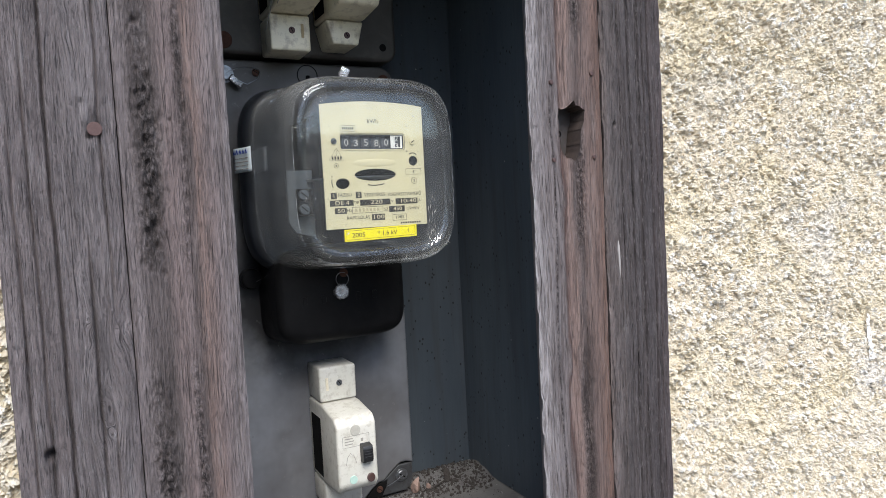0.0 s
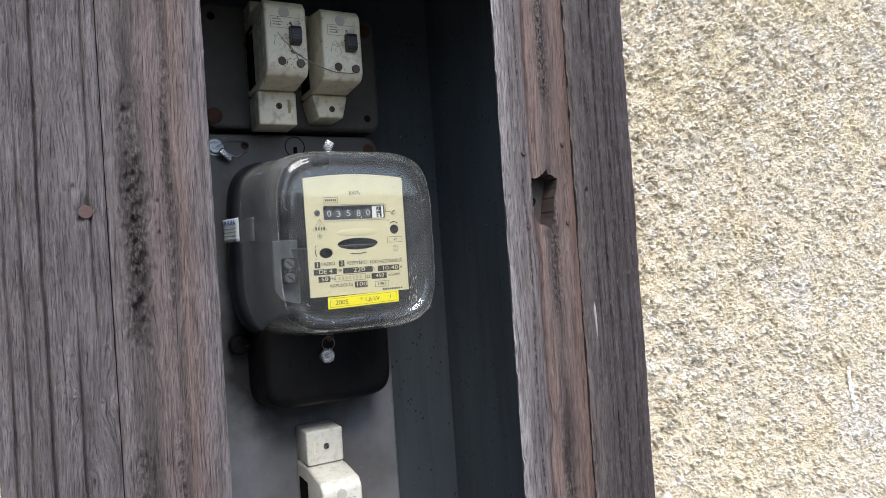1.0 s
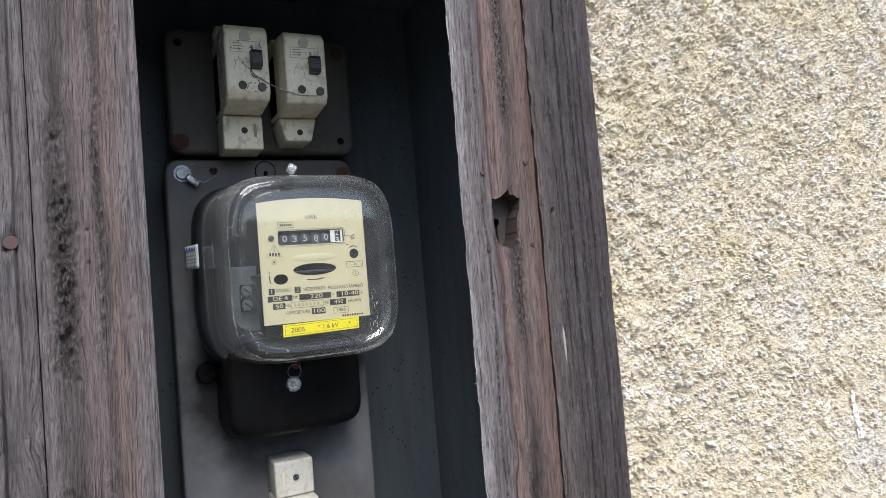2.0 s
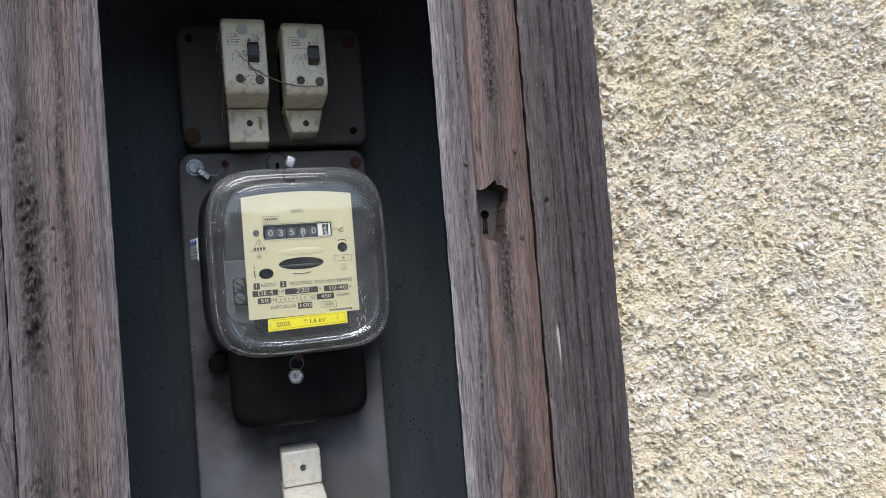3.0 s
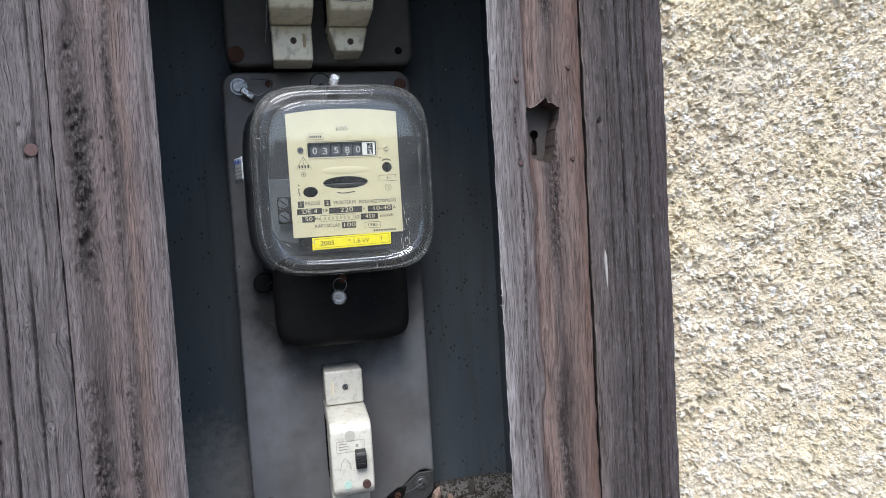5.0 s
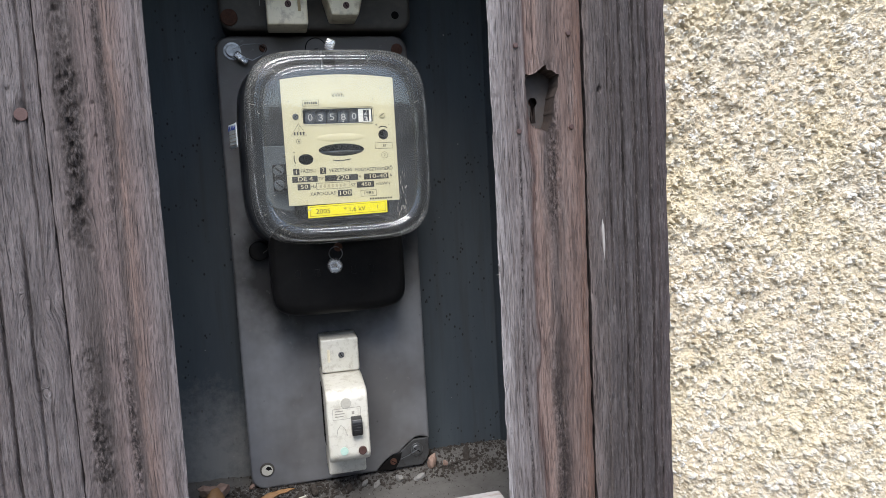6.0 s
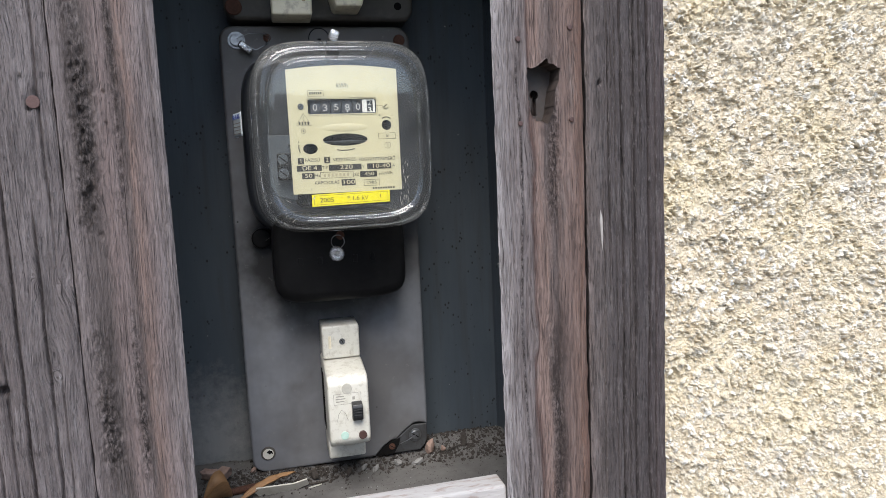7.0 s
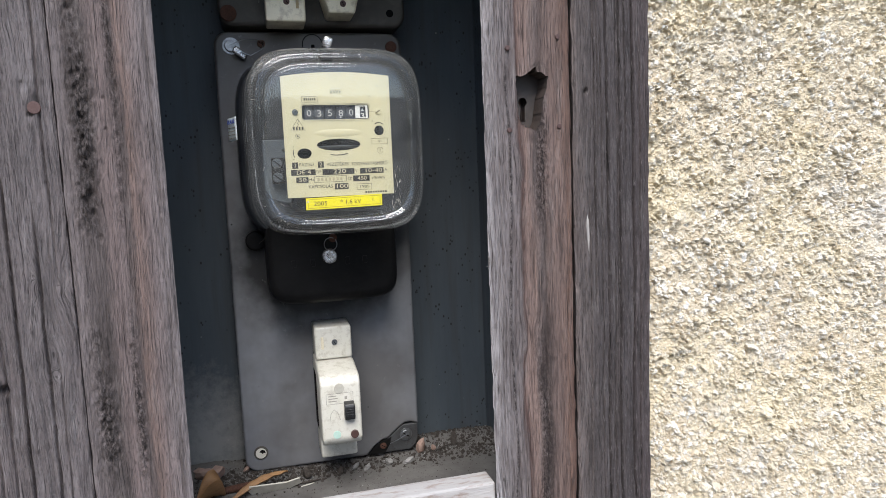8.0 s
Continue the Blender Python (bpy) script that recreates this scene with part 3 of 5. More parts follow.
    if hole:
        cx, cz = X[:-1, :-1] + w / (nx - 1) / 2, Z[:-1, :-1] + dz / 2
        jag = 0.0006 * lattice(cx * 500, cz * 260, seed + 20)
        keep = ~inside(cx + jag, cz + 1.5 * jag, list(hole))
        # draw the stepped rim onto the broken outline
        ring = np.array(list(hole) + [hole[0]])
        for v in {int(q) for j in range(1, keep.shape[0] - 1) for i in range(1, keep.shape[1] - 1) if not keep[j, i] and not keep[j - 1:j + 2, i - 1:i + 2].all() for q in cells[j, i]}:
            p = verts[v, [0, 2]]
            e = ring[1:] - ring[:-1]
            tt = np.clip(((p - ring[:-1]) * e).sum(1) / (e * e).sum(1), 0, 1)
            near = ring[:-1] + tt[:, None] * e
            best = near[np.argmin(((near - p) ** 2).sum(1))]
            if ((best - p) ** 2).sum() < 0.0016 ** 2:
                k = 0.0005 * float(lattice(best[:1] * 900, best[1:] * 500, seed + 21)[0])
                verts[v, 0], verts[v, 2] = best[0] + k, best[1] + 1.4 * k
        for j in range(1, keep.shape[0] - 1):
            for i in range(1, keep.shape[1] - 1):
                if keep[j, i]:
                    continue
                for dj, di, p, q in ((0, -1, idx[j + 1, i], idx[j, i]), (0, 1, idx[j, i + 1], idx[j + 1, i + 1]), (-1, 0, idx[j, i], idx[j, i + 1]), (1, 0, idx[j + 1, i + 1], idx[j + 1, i])):
                    if keep[j + dj, i + di]:
                        skirt([int(q), int(p)])
        cut = len(extra)
    rim = [skirt([int(v) for v in loop]) for loop in (idx[0, :], idx[:, -1], idx[-1, ::-1], idx[::-1, 0])]
    extra.append(tuple(v for r in rim for v in r[::-1]))
    faces = cells[keep].tolist() + extra
    allv = np.vstack([verts, np.array(extra_v)])
    me = mesh_of(name, allv, faces, material, True)
    me.polygons.foreach_set("use_smooth", [True] * (len(faces) - len(extra)) + [False] * len(extra))
    me.materials.append(M_SHADED_WOOD)
    me.polygons.foreach_set("material_index", [0] * (len(faces) - len(extra)) + [1] * cut + [0] * (len(extra) - cut))
    me.uv_layers.new(name="grain")
    g = np.empty((len(allv), 2))
    g[:count - len(extra_v), 0] = ((U - x0) / w).reshape(-1)
    g[:count - len(extra_v), 1] = (Z / w).reshape(-1)
    ev = np.array(extra_v)
    g[count - len(extra_v):, 0] = (ev[:, 0] - x0) / w + 0.03
    g[count - len(extra_v):, 1] = ev[:, 2] / w
    me.uv_layers.new(name="wear")
    gw = np.zeros((len(allv), 2))
    gw[:count - len(extra_v), 0] = worn.reshape(-1)
    gw[:count - len(extra_v), 1] = smut.reshape(-1)
    li = np.empty(len(me.loops), int)
    me.loops.foreach_get("vertex_index", li)
    me.uv_layers["grain"].data.foreach_set("uv", g[li].reshape(-1))
    me.uv_layers["wear"].data.foreach_set("uv", gw[li].reshape(-1))
    return me


# ---- the setting ----
ground = solid("ground", box(-300, 300, -300, 300, -0.5, 0.0), M_GROUND, "pale gravel yard in front of the wall", "ground", kind="structure")

# unseen wall behind the camera, added to cut bright reflections in the cover
solid("yard_wall", box(-14, 14, -4.6, -4.3, 0, 2.15, 0.01), surface("grey_plaster", (0.36, 0.35, 0.34), (0.42, 0.405, 0.39), 2, 0.9, fine=40), "unseen plain grey wall added to darken reflections in the meter cover", "wall", kind="structure")
NX0, NX1, NZ0, NZ1 = 0.004, 0.331, 1.238, 1.785     # the niche inside
YB, YF = 0.600, 0.409
bm = box(NX0 - 0.02, NX1 + 0.02, YB, YB + 0.02, NZ0 - 0.02, NZ1 + 0.02)
solid("niche_back", bm, M_SLATE, "dark slate painted back board of the meter niche, fly-specked", "niche wall", kind="structure")
solid("niche_side", box(NX1, NX1 + 0.02, YF, YB, NZ0 - 0.02, NZ1 + 0.02), M_SLATE, "dark slate painted side board of the niche, dusty", "niche wall", kind="structure")
solid("niche_side", box(NX0 - 0.02, NX0, YF, YB, NZ0 - 0.02, NZ1 + 0.02), M_SLATE, "dark slate painted side board of the niche", "niche wall", kind="structure")
# ceiling lies out of view, added to close the niche against light
solid("niche_ceiling", box(NX0, NX1, YF, YB, NZ1, NZ1 + 0.02), M_SLATE, "dark slate painted top of the niche, added to keep light out", "ceiling", kind="structure")

# niche floor under a layer of dust and earth
gx, gy = np.meshgrid(np.linspace(NX0, NX1, 150), np.linspace(0.393, YB, 100))
heap = np.exp(-((gy - 0.585) / 0.022) ** 2) * (0.004 + 0.006 * (0.5 + 0.5 * lattice(gx * 45, gy * 45, 61)))
heap += 0.004 * np.exp(-(((gx - 0.29) / 0.035) ** 2 + ((gy - 0.575) / 0.02) ** 2)) + 0.005 * np.exp(-(((gx - 0.10) / 0.05) ** 2 + ((gy - 0.545) / 0.03) ** 2))
gz = NZ0 + np.maximum(0.0004, heap + 0.0012 * lattice(gx * 160, gy * 160, 62) * (0.3 + 60 * heap) + 0.0005 * lattice(gx * 420, gy * 420, 63))
gi = np.arange(gx.size).reshape(gx.shape)
cells = np.stack([gi[:-1, :-1], gi[:-1, 1:], gi[1:, 1:], gi[1:, :-1]], -1).reshape(-1, 4).tolist()
n0 = gx.size
vv = np.vstack([np.stack([gx, gy, gz], -1).reshape(-1, 3), [(NX0, 0.393, NZ0 - 0.02), (NX1, 0.393, NZ0 - 0.02), (NX1, YB, NZ0 - 0.02), (NX0, YB, NZ0 - 0.02)]])
cells += [(n0, n0 + 3, n0 + 2, n0 + 1), tuple([n0, n0 + 1] + gi[0, ::-1].tolist()), tuple([n0 + 1, n0 + 2] + gi[::-1, -1].tolist()), tuple([n0 + 2, n0 + 3] + gi[-1].tolist()), tuple([n0 + 3, n0] + gi[:, 0].tolist())]
tagged(part("niche_floor", mesh_of("niche_floor", vv, cells, M_DUST, True), None, None), "niche floor covered with grey dust and earth", "floor", kind="structure")

# house wall with the niche opening
wall = thing("wall_front", (0.6, 0.39, 0), "house wall with pale roughcast render of quartz chips", "wall", kind="structure")
bm = bmesh.new()
for x0, x1, z0, z1 in ((-4, -0.030, 0, 3), (0.374, 4, 0, 3), (-0.030, 0.374, 0, 1.05), (-0.030, 0.374, 1.95, 3)):
    box(x0, x1, 0.395, 0.70, z0, z1, bm=bm)
box(-0.030, 0.374, 0.64, 0.70, 1.05, 1.95, bm=bm)
part("masonry", bm, M_STUCCO, wall)


def coat(x0, x1, z0, z1, step, seed):
    """Roughcast thrown on the wall: angular clots of mortar heaped over one another. Returns the sheet and its height at any place."""
    rs = np.random.RandomState(seed)
    nx, nz = int((x1 - x0) / step) + 1, int((z1 - z0) / step) + 1
    xs, zs = np.linspace(x0, x1, nx), np.linspace(z0, z1, nz)
    X, Z = np.meshgrid(xs, zs)
    slow = 0.0016 * lattice(X * 45, Z * 45, seed + 3) + 0.0012 * lattice(X * 95, Z * 95, seed + 5)
    Hh = slow + 0.0009 * lattice(X * 260, Z * 260, seed + 1) - 0.0006
    tone = np.full(X.shape, 0.12) + 0.1 * lattice(X * 200, Z * 200, seed + 2)
    for k in range(int((x1 - x0) * (z1 - z0) * 190000)):
        cx, cz = rs.uniform(x0, x1), rs.uniform(z0, z1)
        r = 0.0007 + 0.0022 * rs.rand() ** 2.6
        e, turn = rs.uniform(0.4, 0.95), rs.uniform(0, math.pi)
        tx, tz = rs.normal(0, 0.55, 2)
        top = rs.uniform(-0.25, 1.0) * (0.0008 + 0.75 * r) + 1.0 * lattice(np.array(cx * 110), np.array(cz * 110), seed + 6) * 0.0016
        i0, i1 = max(0, int((cx - r - x0) / step)), min(nx, int((cx + r - x0) / step) + 2)
        j0, j1 = max(0, int((cz - r - z0) / step)), min(nz, int((cz + r - z0) / step) + 2)
        dx, dz = X[j0:j1, i0:i1] - cx, Z[j0:j1, i0:i1] - cz
        u, v = (dx * math.cos(turn) + dz * math.sin(turn)) / r, (dz * math.cos(turn) - dx * math.sin(turn)) / (r * e)
        d = np.maximum(np.maximum(np.abs(u), np.abs(v)), 0.72 * (np.abs(u) + np.abs(v)))
        h = np.where(d < 1, top - 0.35 * r * d ** 4 + tx * dx + tz * dz + slow[j0:j1, i0:i1], -1)
        up = h > Hh[j0:j1, i0:i1]
        Hh[j0:j1, i0:i1][up] = h[up]
        tone[j0:j1, i0:i1][up] = rs.rand()
    # ragged outlines: the field is read at shifted places, then roughened
    wi = np.clip(np.round((X - x0 + 0.0011 * lattice(X * 420, Z * 420, seed + 7) + 0.0006 * lattice(X * 900, Z * 900, seed + 8)) / step).astype(int), 0, nx - 1)
    wj = np.clip(np.round((Z - z0 + 0.0011 * lattice(X * 420, Z * 420, seed + 9) + 0.0006 * lattice(X * 900, Z * 900, seed + 10)) / step).astype(int), 0, nz - 1)
    Hh, tone = Hh[wj, wi], tone[wj, wi]
    Hh = Hh + 0.0005 * (1 - 2 * np.abs(lattice(X * 480, Z * 480, seed + 11))) + 0.00045 * lattice(X * 800, Z * 800, seed + 4) - 0.0012 * np.clip(lattice(X * 230, Z * 230, seed + 12) - 0.35, 0, 1)
    Y = 0.3885 - Hh

    def height(px, pz):
        i = np.clip(np.round((np.asarray(px) - x0) / step).astype(int), 0, nx - 1)
        j = np.clip(np.round((np.asarray(pz) - z0) / step).astype(int), 0, nz - 1)
        return Y[j, i]
    i = np.arange(nx * nz).reshape(nz, nx)
    faces = np.stack([i[:-1, :-1], i[:-1, 1:], i[1:, 1:], i[1:, :-1]], -1).reshape(-1, 4).tolist()
    me = mesh_of("render_coat", np.stack([X, Y, Z], -1).reshape(-1, 3), faces, M_COAT)
    me.attributes.new("clot", 'FLOAT', 'POINT').data.foreach_set("value", tone.reshape(-1))
    return me, height


RIGHT, LEFT = (0.376, 0.84, 1.14, 1.84), (-0.13, -0.032, 1.25, 1.62)
coat_me, wall_y = coat(*RIGHT, 0.00068, 71)
part("render_coat", coat_me, None, wall, "pale beige roughcast mortar")
coat_left, wall_y_left = coat(*LEFT, 0.0010, 75)
part("render_coat", coat_left, None, wall, "pale beige roughcast mortar")

# ---- wooden frame round the niche ----
ZLO, ZHI = 1.12, 1.86
door_frame = thing("door_frame", (0.17, 0.39, ZLO), "grey weathered wooden frame set round the meter niche", "door frame", kind="structure")
part("jamb", plank("jamb", -0.0345, 0.0178, 0.3722, 0.036, ZLO, ZHI, M_JAMB_L, 101, 0.0006, round_edge=0.0016,
     dx=0.0004, dz=0.0012, cracks=((-0.0115, 0.0006, 0.005, 1.2, 1.72), (-0.020, 0.0005, 0.003, 1.3, 1.6), (-0.027, 0.0005, 0.003, 1.3, 1.55), (0.002, 0.0006, 0.004, 1.15, 1.5), (0.011, 0.0005, 0.003, 1.45, 1.85), (0.0075, 0.0004, 0.002, 1.2, 1.42)), crust=(),
     knots=((0.0065, 1.455, 0.008, 1.1), (0.004, 1.41, 0.007, -1.0), (-0.004, 1.60, 0.006, 1.0)), pores=((-0.0213, 1.394, 0.0022, 0.006), (0.0060, 1.5435, 0.0014, 0.002), (0.0035, 1.56, 0.0012, 0.0015)), stains=((0.0085, 1.5473, 0.0045, 0.0052, 0.8), (-0.0213, 1.394, 0.004, 0.006, 0.7), (0.003, 1.43, 0.0035, 0.03, 0.5))), None, door_frame, "grey cracked board with a knot")
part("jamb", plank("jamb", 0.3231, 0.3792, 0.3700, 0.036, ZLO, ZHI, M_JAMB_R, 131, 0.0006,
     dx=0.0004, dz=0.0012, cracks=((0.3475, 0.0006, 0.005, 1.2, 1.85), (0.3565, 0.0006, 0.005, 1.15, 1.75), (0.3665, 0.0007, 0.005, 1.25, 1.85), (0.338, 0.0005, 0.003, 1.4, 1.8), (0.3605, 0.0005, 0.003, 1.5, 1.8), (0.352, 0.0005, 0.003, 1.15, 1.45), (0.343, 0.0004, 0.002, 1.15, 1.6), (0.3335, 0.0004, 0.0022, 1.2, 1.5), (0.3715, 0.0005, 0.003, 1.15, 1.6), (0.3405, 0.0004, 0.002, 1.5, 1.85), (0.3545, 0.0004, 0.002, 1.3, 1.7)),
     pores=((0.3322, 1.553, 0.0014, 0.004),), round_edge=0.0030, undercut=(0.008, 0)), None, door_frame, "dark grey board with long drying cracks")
part("head", box(-0.0345, 0.3792, 0.372, 0.408, ZHI, ZHI + 0.06, 0.003), M_BARE, door_frame)
part("nail", disc(0.0085, 0.3728, 1.5473, 0.0034, 0.0010, 0.0005), M_NAIL, door_frame, "flat rusty nail head")
bm = panel([(0.3312, 1.4725), (0.3305, 1.4650), (0.3312, 1.4540), (0.3322, 1.4450), (0.3328, 1.4560), (0.3324, 1.4680)], 0.3692, 0.3714, 0.0004)
part("paint_fleck", bm, surface("bared_fibre", (0.40, 0.375, 0.355), (0.24, 0.22, 0.21), 500, 0.9, bump=0.8, stretch=(1, 1, 0.1)), door_frame, "pale scratch of bare wood")

# ---- the niche door whose panel is missing ----
door = thing("cabinet_door", (0.166, 0.39, 1.15), "weathered brown wooden niche door with its panel missing", "cabinet door")
part("stile", plank("stile", 0.0183, 0.0710, 0.3724, 0.022, ZLO, ZHI, M_STILE_L, 151, 0.0003, dx=0.0004, dz=0.0008,
     cracks=((0.0665, 0.00035, 0.0012, 1.1, 1.9),), steps=((0.0668, 0.0674, 0.0016),),
     knots=((0.030, 1.50, 0.005, 1.0), (0.029, 1.56, 0.004, -1.0), (0.031, 1.62, 0.005, 1.0)),
     pores=((0.0285, 1.565, 0.0016, 0.0014), (0.031, 1.54, 0.0018, 0.0012), (0.029, 1.60, 0.0014, 0.0014), (0.0425, 1.552, 0.001, 0.0012), (0.0425, 1.535, 0.001, 0.0012), (0.0325, 1.49, 0.0016, 0.0014), (0.0345, 1.475, 0.0018, 0.0012)),
     round_edge=0.0022, undercut=(0, 0.012), crust=((0.0305, 0.0055, 0.0018), (0.0478, 0.0024, 0.0012)), stains=((0.0300, 1.62, 0.005, 0.022, 0.35), (0.0300, 1.555, 0.005, 0.03, 0.4), (0.0305, 1.50, 0.0055, 0.02, 0.45), (0.032, 1.41, 0.005, 0.04, 0.45), (0.034, 1.31, 0.0055, 0.05, 0.4), (0.0480, 1.572, 0.0016, 0.026, 0.55), (0.0495, 1.44, 0.003, 0.05, 0.25))), None, door, "brown stile with a grey weathered streak")
KEY = [(0.2830, 1.5625), (0.2890, 1.5630), (0.2925, 1.5655), (0.2962, 1.5683), (0.2985, 1.5650), (0.3050, 1.5622), (0.3036, 1.5550), (0.3010, 1.5470), (0.2995, 1.5345), (0.2965, 1.5285), (0.2900, 1.5300), (0.2850, 1.5335), (0.2842, 1.5450)]
part("stile", plank("stile", 0.2621, 0.3213, 0.3704, 0.022, ZLO, ZHI, M_STILE_R, 171, 0.0004,
     cracks=((0.2672, 0.0005, 0.0009, 1.1, 1.9), (0.2700, 0.0004, 0.0009, 1.1, 1.9), (0.2840, 0.0010, 0.0010, 1.1, 1.9), (0.3010, 0.0009, 0.0009, 1.1, 1.52), (0.3165, 0.0004, 0.0012, 1.15, 1.5), (0.2925, 0.0003, 0.0010, 1.40, 1.48)), steps=((0.2640, 0.2655, -0.0009),),
     knots=((0.2885, 1.394, 0.005, 1.4), (0.300, 1.37, 0.006, -1.0), (0.290, 1.50, 0.008, 0.8)), hole=KEY, round_edge=0.003, dx=0.0004, dz=0.0009, undercut=(0.012, 0), wander=0.0022,
     crust=((0.298, 0.0045, 0.00025), (0.2765, 0.0008, 0.0003)), stains=((0.2996, 1.383, 0.0052, 0.030, 0.9), (0.3000, 1.315, 0.0055, 0.028, 0.75), (0.2885, 1.394, 0.0016, 0.0036, 0.8), (0.2965, 1.527, 0.006, 0.004, 0.45), (0.2777, 1.529, 0.0022, 0.005, 0.6), (0.2777, 1.580, 0.002, 0.004, 0.5))), None, door, "greyish red stile with a broken lock cut-out")
part("rail", box(0.0712, 0.2619, 0.3735, 0.3925, 1.16, 1.2945, 0.0015), M_RAIL, door, "bottom rail with flaking white paint")
# unseen top rail, added at a height that shades the upper niche
part("rail", box(0.0712, 0.2619, 0.3735, 0.3925, 1.742, ZHI, 0.0015), M_BARE, door)
lock = part("lock_plate", holed([(0.279, 1.515), (0.310, 1.515), (0.310, 1.58), (0.279, 1.58)],
            [[(0.2930 + 0.0030 * math.cos(radians(a)), 1.5475 + 0.0030 * math.sin(radians(a))) for a in range(-60, 241, 20)] + [(0.2908, 1.5345), (0.2946, 1.5345)]], 0.3840, 0.3855), M_LOCK, door, "grey steel lock plate with a keyhole")
part("lock_body", box(0.2885, 0.312, 0.3935, 0.405, 1.515, 1.58, 0.001), M_HOLE, door)
part("key_pin", disc(0.2930, 0.393, 1.5472, 0.0014, 0.0025, 0.0004), M_RUST, lock)
for x, z in ((0.3120, 1.5305), (0.3119, 1.5868), (0.2777, 1.5288), (0.2777, 1.5797)):
    part("screw", disc(x, 0.3702, z, 0.0016, 0.0020, 0.0006, 14), M_BUTTON, door, "small rusty screw")

# ---- lower board with meter and breaker ----
BY, BX0, BX1, BZ0, BZ1 = 0.5615, 0.0928, 0.2508, 1.2445, 1.6270
lower = thing("mounting_board", ((BX0 + BX1) / 2, 0.599, BZ0), "grey enamelled meter mounting board with a broken corner", "mounting board")
out = rounded(BX0, BX1, BZ0, BZ1, 0.012, 6)
left_half = [p for p in out if p[1] > 1.30 or p[0] < 0.17]
corner = [(0.201, BZ0), (0.2085, 1.2525), (0.2160, 1.2575), (0.2215, 1.2583), (0.2290, 1.2650), (0.2375, 1.2710), (0.2430, 1.2715), (BX1, 1.2690)]
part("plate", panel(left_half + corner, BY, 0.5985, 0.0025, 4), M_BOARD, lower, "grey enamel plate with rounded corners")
# tab's grey is darkened for the shade in the break, with dirt patches
part("bracket", panel([(0.206, 1.2448), (0.219, 1.2562), (0.236, 1.2695), (0.2500, 1.2695), (0.2500, 1.2560), (0.2480, 1.2500), (0.2430, 1.2448)], BY + 0.0012, BY + 0.008, 0.0008), surface("shaded_steel", (0.085, 0.088, 0.092), (0.055, 0.054, 0.054), 120, 0.45, 0.4, dirt=(0.03, 0.02, 0.016), dirt_amount=0.7), lower, "grey steel tab bared by the break")
# flat black sheet fills the opening in place of the hollow's shade
part("hollow", panel([(0.2015, 1.2448), (0.2085, 1.2522), (0.2160, 1.2572), (0.2215, 1.2580), (0.2245, 1.2595), (0.2230, 1.2530), (0.2180, 1.2448)], BY + 0.0004, BY + 0.0011), M_HOLE, lower, "flat black sheet painted for the shaded hollow behind the break")
for x, z, r, m, lab in ((0.1066, 1.6148, 0.0052, M_STEEL, "zinc-plated slotted screw"), (0.1310, 1.6170, 0.0032, M_RUST, "rusty screw"), (0.2415, 1.6150, 0.0050, M_RUST, "rusty screw"), (0.2385, 1.2600, 0.0044, M_STEEL, "zinc-plated screw"), (0.2165, 1.2520, 0.0030, M_RUST, "rusty screw")):
    s = part("screw", screw_head(x, BY + (0.0008 if z < 1.3 else 0), z, r), m, lower, lab)
    if m is M_STEEL:
        part("washer", disc(x, BY + (0.0010 if z < 1.3 else 0.0002), z, r * 1.35, 0.0009, 0.0003), M_STEEL, lower)
    part("slot", slot(x, BY + (0.0008 if z < 1.3 else 0), z, r * 0.8, 35), M_HOLE, s)
part("socket", disc(0.1066, BY + 0.0004, 1.2620, 0.0062, 0.0016, 0.0006), M_BOARD_DARK, lower, "raised ring of an empty screw hole")
part("socket_light", disc(0.1066, BY - 0.0008, 1.2618, 0.0047, 0.0006, 0.0002), M_PAPER, lower, "pale bare metal in the hole")
part("hole", panel([(0.1050, 1.2632), (0.1074, 1.2652), (0.1100, 1.2640), (0.1106, 1.2614), (0.1090, 1.2622), (0.1080, 1.2612), (0.1062, 1.2626)], BY - 0.0016, BY - 0.0008), M_HOLE, lower)
bm = tube([(0.1735 + 0.0085 * math.cos(a * math.pi / 12), BY - 0.0002, 1.6165 + 0.0085 * math.sin(a * math.pi / 12)) for a in range(25)], 0.0004)
part("ring_mark", bm, M_HOLE, lower, "dark round ridge")
part("dark_plug", box(0.1722, 0.1752, BY - 0.0016, BY + 0.001, 1.609, 1.6165, 0.0006), M_HOLE, lower)
# lead seal with its wire at the upper screw
part("seal_wire", tube([(0.1066, BY - 0.006, 1.6148), (0.116, BY - 0.008, 1.6185), (0.128, BY - 0.006, 1.6195), (0.1335, BY - 0.004, 1.617), (0.131, BY - 0.006, 1.611), (0.122, BY - 0.008, 1.606), (0.114, BY - 0.009, 1.6085)], 0.00035, 5), M_STEEL, lower, "thin steel wire")
bm = box(-0.003, 0.003, -0.0018, 0.0018, -0.0062, 0.0062, 0.0016, 3)
bmesh.ops.transform(bm, matrix=pose(0.1135, BY - 0.007, 1.6080, 0, -55, 20), verts=bm.verts)
part("lead_seal", bm, M_LEAD, lower, "crimped lead seal", True)
part("seal_wire", tube([(0.2385, BY - 0.003, 1.2610), (0.230, BY - 0.004, 1.2575), (0.2225, BY - 0.003, 1.2545)], 0.0004, 5), M_STEEL, lower, "thin steel wire")

